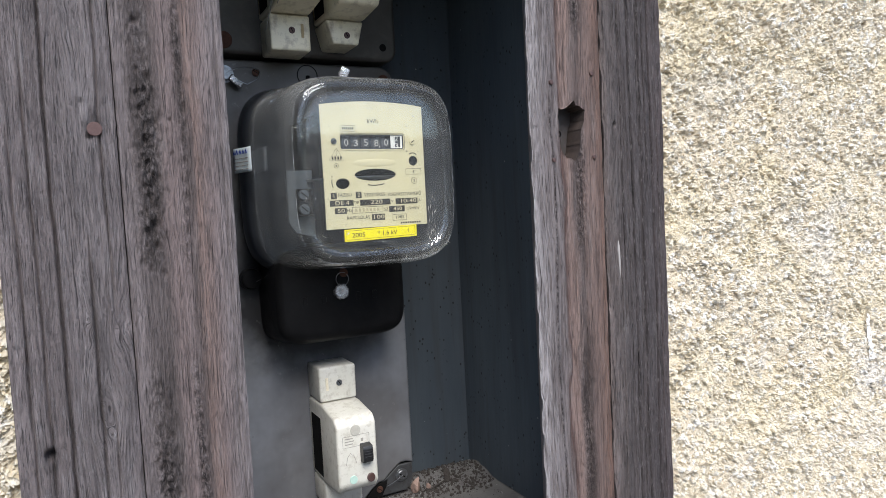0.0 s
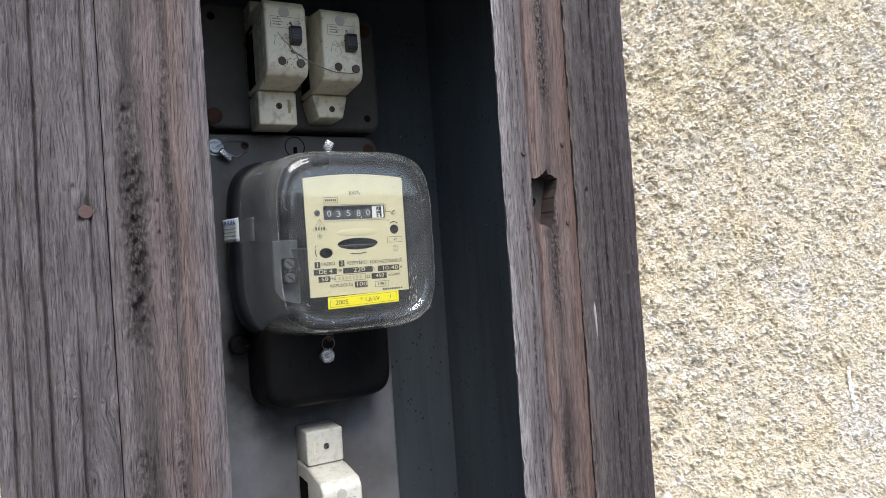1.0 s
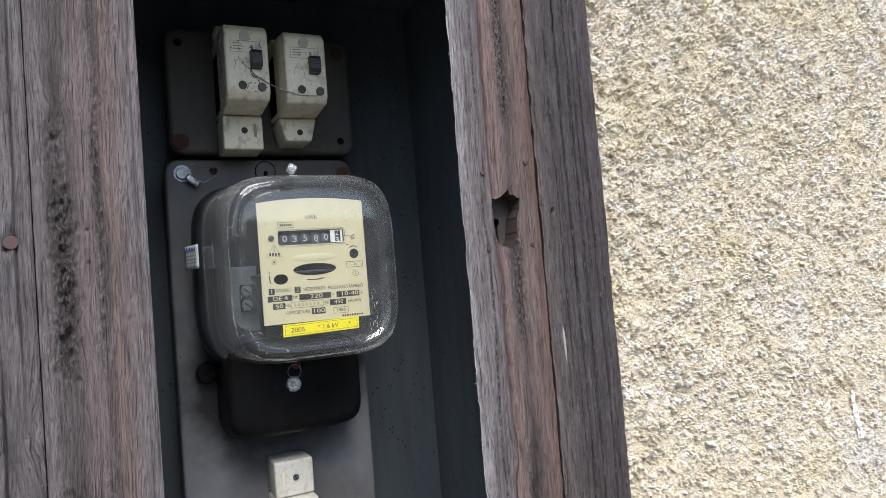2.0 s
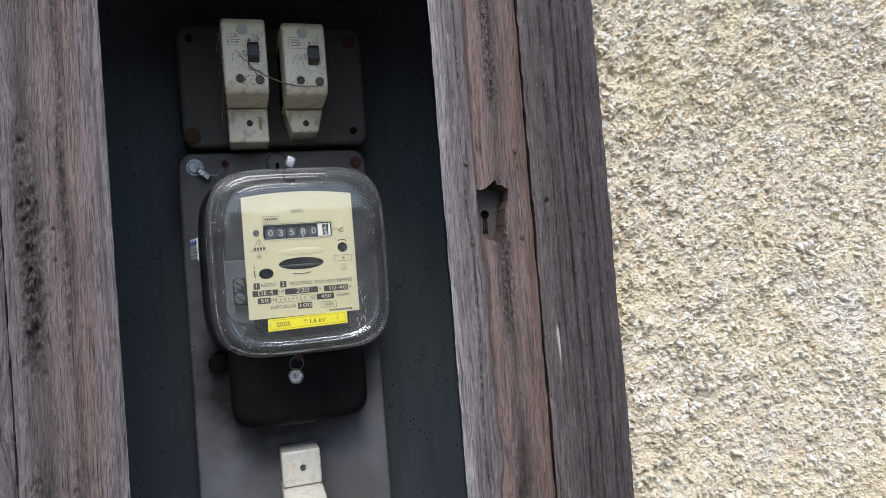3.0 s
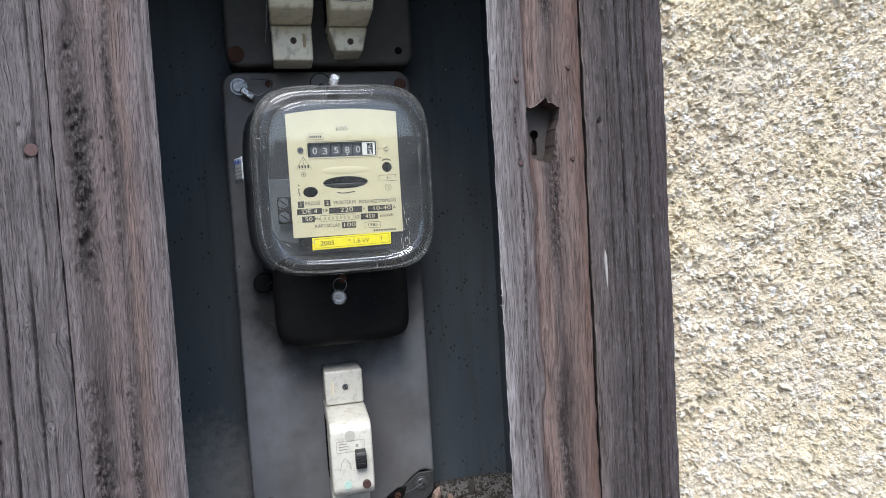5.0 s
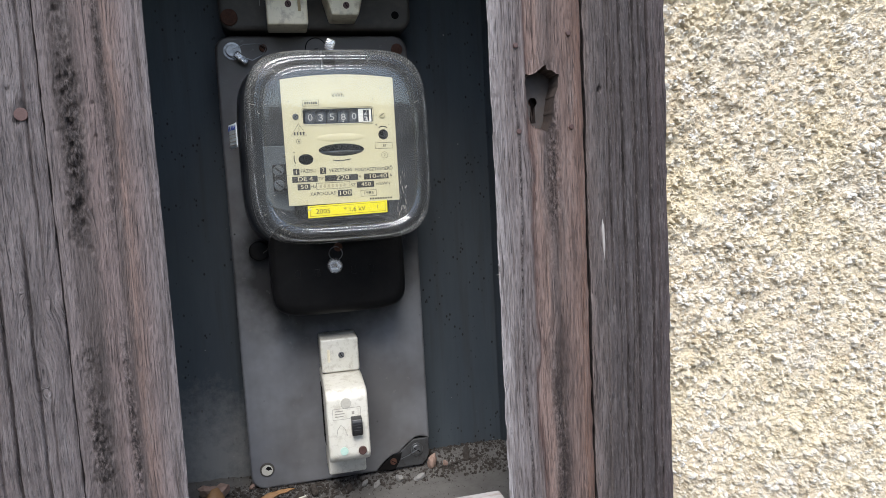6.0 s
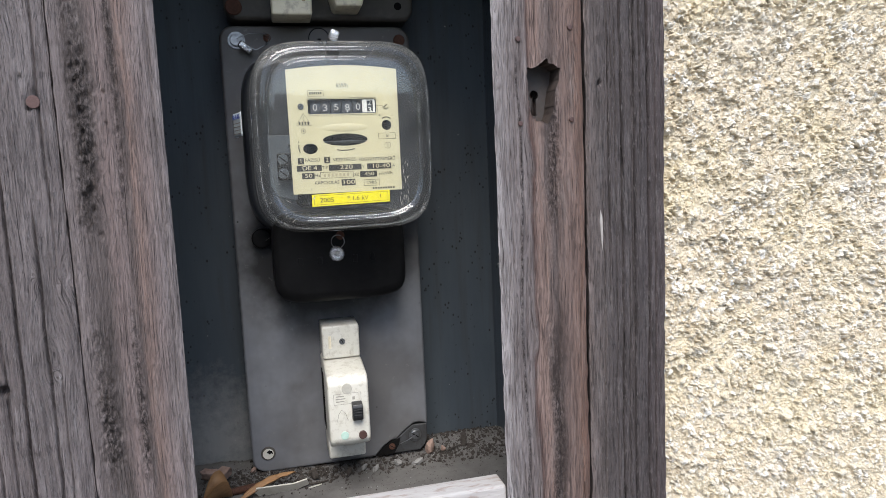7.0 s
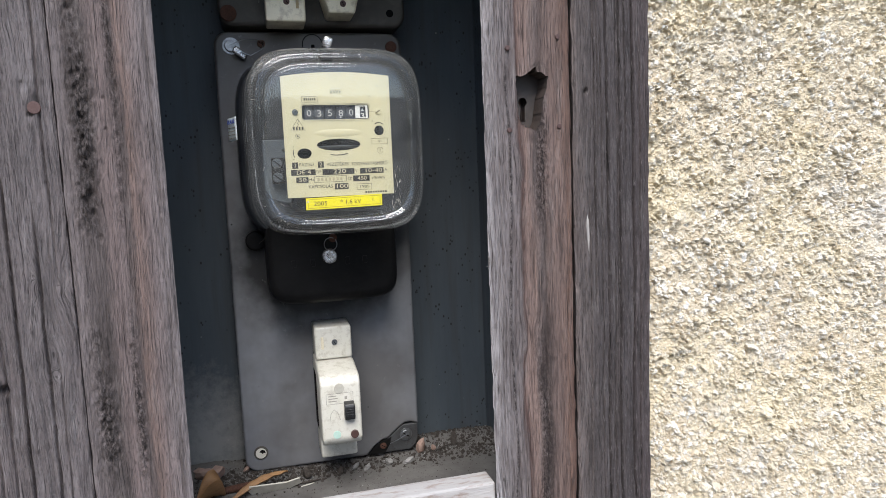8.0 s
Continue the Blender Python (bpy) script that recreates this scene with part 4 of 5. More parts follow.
# ---- upper board ----
UY = 0.5565
upper = thing("mounting_board", (0.177, 0.599, 1.631), "dark grey grimy mounting board carrying two circuit breakers", "mounting board")
part("plate", panel(rounded(0.0985, 0.2545, 1.6305, 1.7350, 0.011, 6), UY, 0.5985, 0.004, 5), M_BOARD_DARK, upper, "dark grey plate with rounded corners")
for x, z in ((0.2410, 1.6425), (0.1090, 1.7225)):
    part("screw_hole", disc(x, UY + 0.0005, z, 0.0032, 0.0008), M_HOLE, upper, "empty black screw hole")
for x, z, r in ((0.1066, 1.6401, 0.0066), (0.2430, 1.7225, 0.0055)):
    part("screw", disc(x, UY, z, r, 0.0022, 0.0012), M_RUST, upper, "rusty flat screw head")


# ---- circuit breakers ----
def circuit_breaker(at, label, ivory, lens, low, taper, up=0.028, tall=1.0):
    """An old moulded single-pole breaker; its origin lies on the board at the foot of the body."""
    th = thing("circuit_breaker", at, label, "circuit breaker", "breakers on the boards", local=True)
    th.scale = (1, 1, tall)
    w = 0.01625
    body = part("body", profile([(0, 0.001), (0, 0.0612), (-0.036, 0.0612), (-0.064, 0.0575), (-0.069, 0.052), (-0.069, 0.008), (-0.064, 0.0025), (-0.034, 0.0)], -w, w, 0.0024, 4), ivory, th, "", True)
    cw = 0.0156
    for z0, z1, t, nm in ((-low, -0.0004, taper, "lower_cover"), (0.0618, 0.0618 + up, 0.0, "upper_cover")):
        pts = [(-cw, z1), (-cw + t, z0), (cw - t, z0), (cw, z1)] if nm == "lower_cover" else [(-cw, z0), (cw, z0), (cw, z1), (-cw, z1)]
        bm = panel(pts, -0.0315 if up > 0.02 or nm == "lower_cover" else -0.022, 0.0)
        bmesh.ops.bevel(bm, geom=list(bm.edges), offset=0.0018, segments=3, profile=0.5, affect='EDGES')
        c = part(nm, bm, ivory, th, "", True)
        zc = z1 - 0.0115 if nm == "lower_cover" else z0 + 0.0135
        if (low < 0.0219 and not taper and nm == "lower_cover") or (up < 0.02 and nm == "upper_cover"):
            continue
        part("screw", disc(0.001, -0.0312, zc, 0.0025, 0.0009, 0.0003, 16), M_STEEL if low < 0.0219 and not taper else M_NAIL, c, "small slotted screw")
        part("slot", slot(0.001, -0.0313, zc, 0.0017, 60), M_HOLE, c)
        if low > 0.024 or nm == "upper_cover":
          part("vent", box(0.0082 if nm == "lower_cover" else -0.0105, 0.0105 if nm == "lower_cover" else -0.0082, -0.0319, -0.031, zc - 0.005, zc + 0.005, 0.0003), M_SLIT if nm == "lower_cover" else M_IVORY_DIRTY, c, "narrow slit")
    tog = part("toggle", profile([(-0.068, 0.0240), (-0.068, 0.0378), (-0.0752, 0.0368), (-0.0762, 0.0345), (-0.0762, 0.0268), (-0.0748, 0.0246)], 0.0020, 0.0102, 0.0006, 2), M_TOGGLE, th, "dark grey switch toggle")
    for gz_ in (0.0285, 0.0305, 0.0325):
        part("grip", box(0.0032, 0.0090, -0.0766, -0.0758, gz_, gz_ + 0.0007, 0.0002), M_TOGGLE, tog)
    part("button", disc(0.0096, -0.0687, 0.0113, 0.0032, 0.0020, 0.0006), M_BUTTON, th, "round maroon trip button")
    part("lens", disc(-0.0046, -0.0689, 0.0122, 0.0031, 0.0007, 0.0002), lens, th)
    part("emblem", disc(-0.0010, -0.0689, 0.0480, 0.0040, 0.0006, 0.0003), M_EMBLEM, th, "plain round raised mark")
    part("label_frame", frame_lines(-0.0118, 0.0100, 0.0362, 0.0445, 0.0003, -0.0690), M_PRINT, th, "thin printed frame")
    bm = bmesh.new()
    for i in range(3):
        bar(-0.0100, -0.0035 + 0.001 * (i % 2), 0.0382 + 0.002 * i, 0.0389 + 0.002 * i, -0.0690, bm=bm)
    bar(0.0030, 0.0050, 0.0392, 0.0415, -0.0690, bm=bm)
    part("print", bm, M_PRINT, th, "worn small print as bars")
    part("symbol", tube([(-0.0098, -0.0690, 0.0235), (-0.0085, -0.0690, 0.0290), (-0.0060, -0.0690, 0.0320), (-0.0030, -0.0690, 0.0290), (-0.0012, -0.0690, 0.0235)], 0.00022, 4), M_PRINT, th, "thin printed arc")
    part("side_slot", box(-w - 0.0003, -w + 0.001, -0.030, -0.006, 0.004, 0.050, 0.0005), M_HOLE, th, "black opening in the side")
    return th


circuit_breaker((0.1732, BY, 1.2830), "white bakelite circuit breaker below the electricity meter", M_IVORY, M_MINT, 0.0200, 0.0, 0.0265, 1.065)
circuit_breaker((0.1512, UY, 1.6555), "grimy ivory circuit breaker hung with cobwebs", M_IVORY_DIRTY, M_OCHRE, 0.0265, 0.0, 0.010, 1.05)
circuit_breaker((0.1958, UY, 1.6545), "grimy ivory circuit breaker with a tapered lower cover", M_IVORY_DIRTY, M_OCHRE, 0.0190, 0.0050, 0.005, 1.03)

# crumbs of grime stuck to the faces of the upper breakers
gr = random.Random(8)
for x, z, count in ((0.1512, 1.6555, 46), (0.1958, 1.6545, 26)):
    bm = bmesh.new()
    for k in range(count):
        p = Vector((x + gr.gauss(0.001, 0.007), UY - 0.0690, z + gr.choice((0.012, 0.030, 0.046)) + gr.gauss(0, 0.004)))
        p.x = min(x + 0.0135, max(x - 0.0135, p.x))
        bmesh.ops.create_icosphere(bm, subdivisions=1, radius=1, matrix=Matrix.Translation(p) @ Euler((gr.random() * 6, gr.random() * 6, gr.random() * 6)).to_matrix().to_4x4() @ Matrix.Diagonal((0.0003 + 0.0008 * gr.random() ** 2, 0.0004, 0.0003, 1)))
    tagged(solid("grime", bm, M_CRUMB, "dark crumbs of dirt stuck to the grimy breaker", "dirt"), kind="stuff")

# ---- electricity meter ----
meter = thing("electricity_meter", (0.176, BY, 1.40), "old electricity meter in a clear cover on black base", "electricity meter")
CX, CZ = 0.1769, 1.5278


def oval(y, hw, hh, n=4.6, count=96, cz=CZ):
    pts = []
    cx = CX + 0.044 * (y - 0.433)
    for i in range(count):
        a = 2 * math.pi * i / count
        c, s = math.cos(a), math.sin(a)
        pts.append((cx + hw * math.copysign(abs(c) ** (2 / n), c), y, cz + hh * math.copysign(abs(s) ** (2 / n), s)))
    return pts


def loft(sections, cap_first=False, cap_last=True, bm=None):
    bm = bm or bmesh.new()
    rings = [[bm.verts.new(p) for p in s] for s in sections]
    for a, b in zip(rings, rings[1:]):
        for k in range(len(a)):
            bm.faces.new((a[k], a[(k + 1) % len(a)], b[(k + 1) % len(b)], b[k]))
    for ring, cap in ((rings[0], cap_first), (rings[-1], cap_last)):
        if cap:
            y = ring[0].co.y
            hub = bm.verts.new((CX, y, sum(v.co.z for v in ring) / len(ring)))
            for k in range(len(ring)):
                bm.faces.new((ring[k], ring[(k + 1) % len(ring)], hub))
    return bm


part("base", loft([[(x - 0.0016, y_, z) for x, y_, z in oval(y, a + 0.0012, b)] for y, a, b in ((0.5614, 0.0600, 0.0610), (0.5420, 0.0625, 0.0640), (0.5385, 0.0700, 0.0706), (0.5350, 0.0716, 0.0722), (0.5310, 0.0716, 0.0722), (0.524, 0.0698, 0.0702), (0.519, 0.0680, 0.0686), (0.5185, 0.0630, 0.0635))], True, True), M_RIM, meter, "black moulded base", True)
SHELL = ((0.5188, 0.0686, 0.0692), (0.5150, 0.0688, 0.0694), (0.5130, 0.0670, 0.0676), (0.475, 0.0645, 0.0655), (0.4385, 0.0605, 0.0626), (0.4330, 0.0588, 0.0611),
         (0.4290, 0.0572, 0.0595), (0.4266, 0.0550, 0.0573), (0.4258, 0.0530, 0.0553), (0.4263, 0.0513, 0.0536), (0.4280, 0.0502, 0.0525), (0.4284, 0.0490, 0.0513), (0.4276, 0.0478, 0.0501), (0.42755, 0.0472, 0.0495), (0.4275, 0.0465, 0.0488), (0.4275, 0.0250, 0.0260))
SHELL = tuple((y, a - 0.0003, b + 0.0012) for y, a, b in SHELL)
bm = loft([oval(*s) for s in SHELL])
loft([oval(y + 0.0016, a - 0.0016, b - 0.0016) for y, a, b in SHELL], bm=bm)
cover = part("cover", bm, M_CLEAR, meter, "clear scratched plastic cover", True)
cover.visible_shadow = False
# pale tubes imitate the lines of light along the cover's edges
for k, r in ((6, 0.00024), (10, 0.00022), (2, 0.0002)):
    y, a, b = SHELL[k]
    pts = oval(y - 0.0002, a, b)
    bead = part("edge_line", tube(pts + pts[:1], r, 5), M_EDGE_GLINT, cover, "pale line painted for light caught on the worn cover edge")
    bead.visible_shadow = False
rs = random.Random(12)
bm = bmesh.new()
for k in range(58):
    s = SHELL[rs.choice((5, 6, 6, 7, 7, 8, 9, 12))]
    p = Vector(oval(s[0] - 0.0002, s[1] - 0.003 * rs.random() ** 2, s[2] - 0.003 * rs.random() ** 2)[rs.randrange(96)])
    d = Vector((rs.uniform(-1, 1), rs.uniform(-0.2, 0.2), rs.uniform(-1, 1))) * rs.choice((0.0006, 0.0012, 0.003))
    q = Vector((rs.uniform(-1, 1), 0, rs.uniform(-1, 1))) * 0.0006
    tube([p, p + d * 0.5 + q, p + d], 0.0001, 4, bm)
for k in range(26):
    p = Vector((0.2115 + rs.uniform(-0.0012, 0.006) , 0.4270, 1.4780 + 0.03 * rs.random()))
    tube([p, p + Vector((rs.uniform(-0.0005, 0.001), 0, rs.uniform(0.0006, 0.003)))], 0.00012, 4, bm)
tagged(part("scratches", bm, M_PAPER, cover, "white nicks and scratches"), kind="stuff")

# black terminal box below
term = part("terminal_cover", loft([[(x - 0.0045, y, z) for x, y, z in oval(yy, hw, hh, 5.5, 72, cz)] for yy, hw, hh, cz in
            ((0.5612, 0.0560, 0.0400, 1.4360), (0.548, 0.0553, 0.0392, 1.4365), (0.516, 0.0528, 0.0372, 1.4385), (0.510, 0.0510, 0.0352, 1.4400), (0.5085, 0.0470, 0.0310, 1.4420))]), M_BLACK, meter, "black bakelite terminal cover", True)
for x, lx in ((0.1440, 0.0035), (0.1590, 0.0035), (0.1870, 0.0035), (0.2010, 0.0035)):
    part("raised_mark", box(x - lx / 2, x + lx / 2, 0.5078, 0.5090, 1.4325, 1.4385, 0.0004), M_BLACK, term, "plain raised moulding mark")
part("ear", disc(0.1150, BY - 0.0002, 1.4520, 0.0085, 0.010, 0.003), M_BLACK, meter, "black fixing ear")
part("screw", disc(0.1760, 0.5105, 1.4545, 0.0034, 0.0035, 0.001), M_RUST, meter, "tarnished sealing screw")
verts, faces = [], []
for i, (r, h) in enumerate(((0.0056, 0.0), (0.0062, 0.0016), (0.0060, 0.0036), (0.0052, 0.0046), (0.0046, 0.0042), (0.0038, 0.0012), (0.0028, 0.0012), (0.0020, 0.0042), (0.0006, 0.0036))):
    for j in range(18):
        a = 2 * math.pi * j / 18
        p = Vector((0.1722 + r * math.cos(a), 0.5078 - h, 1.4405 + r * math.sin(a)))
        k = noise.noise_vector(p * 420)
        verts.append(p + Vector((0.0007 * k.x, 0.0009 * k.y if i else 0, 0.0007 * k.z)))
        if i:
            q = (j + 1) % 18
            faces.append(((i - 1) * 18 + j, (i - 1) * 18 + q, i * 18 + q, i * 18 + j))
faces.append(tuple(range(144, 162)))
faces.append(tuple(range(17, -1, -1)))
seal = part("lead_seal", mesh_of("lead_seal", verts, faces, M_LEAD), None, meter, "crimped round lead seal with a raised rim")
part("seal_wire", tube(arc((0.1735, 1.4500), 0.0052, 60, 400, 0.5055, 18, 0.001), 0.0003, 5), M_STEEL, meter, "thin looped wire")
bm = box(-0.0034, 0.0034, -0.0026, 0.0026, -0.0042, 0.0042, 0.0014, 3)
for v in bm.verts:
    v.co += 0.0007 * noise.noise_vector(v.co * 500)
bmesh.ops.transform(bm, matrix=pose(0.1787, 0.4880, 1.6045, 20, 28, 0), verts=bm.verts)
part("lead_seal", bm, M_LEAD, meter, "crimped lead seal on the top", True)
part("lug", box(0.1735, 0.1835, 0.5000, 0.5170, 1.5920, 1.5985, 0.002), M_RIM, meter, "sealing lug")
part("seal_wire", tube([(0.1775, 0.4870, 1.5990), (0.1770, 0.4960, 1.6015), (0.1790, 0.5040, 1.5990), (0.1795, 0.5060, 1.5960)], 0.0004, 5), M_STEEL, meter, "thin wire")

# inside the cover
part("movement", box(0.1440, 0.2100, 0.4560, 0.5180, 1.4800, 1.5700, 0.003), M_HOLE, meter, "dark movement behind the dial")
part("bracket", panel([(0.1255, 1.4960), (0.1300, 1.4890), (0.1400, 1.4860), (0.1440, 1.4860), (0.1440, 1.5320), (0.1255, 1.5320)], 0.4700, 0.4720, 0.0005), M_MECH, meter, "grey aluminium bracket")
part("terminal", box(0.1310, 0.1420, 0.4640, 0.4695, 1.5000, 1.5190, 0.0012), M_HOLE, meter)
for z in (1.5148, 1.5048):
    s = part("screw", disc(0.1350, 0.4640, z, 0.0036, 0.0022, 0.0008), M_MECH, meter, "slotted adjusting screw")
    part("slot", slot(0.1350, 0.4630, z, 0.003, 40), M_HOLE, s)
part("rotor_disc", disc(0.1768, 0.4760, 1.5240, 0.0380, 0.0014, 0.0003, 64, axis=(0, 0, 1)), M_STEEL, meter, "aluminium rotor disc", True)

PX, PZ, PY = 0.1400, 1.4905, 0.4330
mm = lambda u, v: (PX + u / 1000, PZ + v / 1000)
top = [mm(u, 81.4 + 2.7 * (1 - ((u - 36.75) / 36.75) ** 2)) for u in np.linspace(73.5, 0, 25)]
outer = [mm(0, 0), mm(73.5, 0)] + top
holes = [[mm(u, v) for u, v in rounded(12.9, 58.6, 52.4, 62.2, 1.4, 4)], circle(*mm(36.6, 35.2), 0.0150, 0.0041, 40), circle(*mm(13.0, 29.8), 0.0048, 0.0035), circle(*mm(65.1, 44.2), 0.0034)]
plate = part("name_plate", holed(outer, holes, PY, PY + 0.0008), M_CREAM, meter, "cream dial plate with black print")
bm = bmesh.new()
bmesh.ops.create_uvsphere(bm, u_segments=32, v_segments=16, radius=1, matrix=Matrix.Translation((*mm(36.8, 0)[:1], PY + 0.0006, mm(0, 43.2)[1])) @ Matrix.Diagonal((0.0205, 0.0010, 0.0034, 1)))
part("visor", bm, M_CREAM, plate, "raised lip over the disc slot", True)
TY = PY - 0.00012


def ink(body, size, u, v, width=None, pale=False, name="lettering"):
    x, z = mm(u, v)
    return part(name, lettering(body, size / 1000, x, z, TY - (0.00022 if pale else 0), width and width / 1000), M_PALE_INK if pale else M_INK, plate)


def black_bar(u, v, w, h, name="black_field"):
    x, z = mm(u, v)
    return part(name, bar(x - w / 2000, x + w / 2000, z - h / 2000, z + h / 2000, PY - 0.00006), M_INK, plate)


ink("kWh", 4.2, 36.4, 70.8, 7.6)
ink("1", 4.0, 6.2, 21.9, pale=True)
black_bar(6.2, 21.9, 4.0, 4.2)
ink("FÁZISÚ", 3.2, 13.8, 22.2, 9.4)
black_bar(23.5, 22.0, 4.0, 4.2)
ink("2", 4.0, 23.5, 22.0, pale=True)
ink("VEZETÉKES", 3.2, 35.0, 21.8, 15.2)
ink("FOGYASZTÁSMÉRŐ", 3.2, 57.3, 21.5, 25.0)
black_bar(11.4, 17.0, 16.4, 3.9)
ink("DE 4", 4.0, 11.6, 17.0, 9.5, True)
ink("TIP", 2.8, 21.6, 16.9, 3.8)
black_bar(35.3, 16.8, 22.0, 3.9)
ink("220", 4.2, 36.0, 16.8, 8.6, True)
ink("V", 2.8, 47.6, 16.8)
black_bar(58.5, 16.7, 16.6, 3.9)
ink("10-40", 4.0, 59.5, 16.7, 11.6, True)
ink("A", 2.8, 68.4, 16.8)
black_bar(10.4, 11.9, 8.2, 3.9)
ink("50", 3.6, 10.6, 11.9, 4.8, True)
ink("Hz", 2.8, 16.4, 12.0, 3.6)
x0, z0 = mm(18.4, 9.8)
part("serial_frame", frame_lines(x0, x0 + 0.0222, z0, z0 + 0.0042, 0.00022, PY), M_INK, plate)
bm = bmesh.new()
for i in range(7):
    bar(x0 + 0.0022 + 0.0026 * i, x0 + 0.0036 + 0.0026 * i, z0 + 0.0010, z0 + 0.0031, PY, bm=bm)
part("serial_bars", bm, surface("faded_ink", (0.42, 0.37, 0.24), (0.36, 0.32, 0.21), 400, 0.6), plate, "faded stamped number as bars")
ink("SZ", 2.8, 42.8, 11.5, 3.0)
black_bar(50.9, 11.6, 11.6, 4.0)
ink("450", 3.6, 51.4, 11.6, 6.4, True)
ink("r/kWh", 3.0, 62.8, 11.5, 9.0)
ink("KAPCSOLÁS", 3.2, 22.5, 6.9, 16.2)
black_bar(36.9, 6.6, 9.4, 4.2)
ink("100", 3.8, 36.9, 6.6, 7.6, True)
x0, z0 = mm(47.4, 3.6)
part("year_frame", frame_lines(x0, x0 + 0.0106, z0, z0 + 0.0042, 0.00022, PY), M_INK, plate)
ink("1985", 2.8, 52.7, 5.7, 6.2)
bm = bmesh.new()
for i in range(9):
    x, z = mm(53.2 + 1.75 * i, 1.2)
    bar(x, x + 0.0011, z, z + 0.0012, PY, bm=bm)
part("small_print", bm, M_INK, plate, "tiny print as bars")
x0, z0 = mm(13.2, 64.1)
part("ratio_frame", frame_lines(x0, x0 + 0.0106, z0, z0 + 0.0040, 0.0002, PY), M_INK, plate)
bm = bmesh.new()
for i in range(6):
    bar(x0 + 0.0014 + 0.0014 * i, x0 + 0.0023 + 0.0014 * i, z0 + 0.0012, z0 + 0.0028, PY, bm=bm)
part("small_print", bm, M_INK, plate, "tiny print as bars")
x0, z0 = mm(59.0, 34.8)
part("box_frame", frame_lines(x0, x0 + 0.0118, z0, z0 + 0.0041, 0.0002, PY), M_INK, plate)
ink("81", 2.4, 65.5, 36.8)
cx, cz = mm(65.1, 30.5)
part("ring", tube([(cx + 0.0021 * math.cos(a * math.pi / 10), PY, cz + 0.0021 * math.sin(a * math.pi / 10)) for a in range(21)], 0.00013, 4), M_INK, plate)
ink("2", 2.8, 65.1, 30.5)
a, b, c = mm(9.8, 53.1), mm(4.6, 45.3), mm(14.7, 45.1)
part("triangle", tube([(p[0], PY, p[1]) for p in (a, b, c, a)], 0.00017, 4), M_INK, plate, "plain triangle mark with a bolt")
bolt = [mm(10.4, 51.6), mm(9.2, 49.6), mm(10.2, 49.7), mm(9.4, 47.8)]
part("bolt_mark", tube([(p[0], PY, p[1]) for p in bolt], 0.00015, 4), M_INK, plate)
bm = bmesh.new()
for i in range(4):
    x, z = mm(6.4 + 1.9 * i, 45.7)
    bar(x, x + 0.0011, z, z + 0.0020, PY, bm=bm)
part("maker_bars", bm, M_INK, plate)
cx, cz = mm(9.2, 41.6)
bm = tube([(cx + 0.0015 * math.cos(t * math.pi / 10), PY, cz + 0.0015 * math.sin(t * math.pi / 10)) for t in range(21)], 0.00014, 4)
part("ring", disc(cx, PY, cz, 0.0006, 0.0001, bm=bm), M_INK, plate)
for pts in ([(62.2, 48.6), (63.4, 49.4), (65.0, 49.6), (66.6, 49.3), (67.8, 48.4)], [(30.5, 28.6), (34, 28.1), (38, 28.2), (42.5, 28.9)], [(5.6, 32.6), (5.4, 30.6), (5.7, 28.6), (6.2, 27.4)]):
    part("arrow", tube([(mm(u, v)[0], PY, mm(u, v)[1]) for u, v in pts], 0.00034, 4), M_INK, plate)
ink("+", 3.0, 60.6, 50.6)
ink("-", 3.0, 69.2, 50.9)
ink("+", 3.0, 5.6, 34.4)
ink("-", 3.0, 5.6, 26.2)
for u, v in ((8.3, 57.6), (64.8, 57.2)):
    s = part("rivet", disc(*mm(u, 0)[:1], PY, mm(0, v)[1], 0.0020, 0.0009, 0.0004, 18), M_MECH if u < 30 else M_CREAM, plate)
    part("slot", slot(mm(u, 0)[0], PY - 0.0001, mm(0, v)[1], 0.0015, -35), M_HOLE, meter)
part("drum_mark", bar(*[mm(u, 0)[0] for u in (58.8, 62.4)], mm(0, 57.1)[1] - 0.00012, mm(0, 57.1)[1] + 0.00012, PY), M_INK, plate)

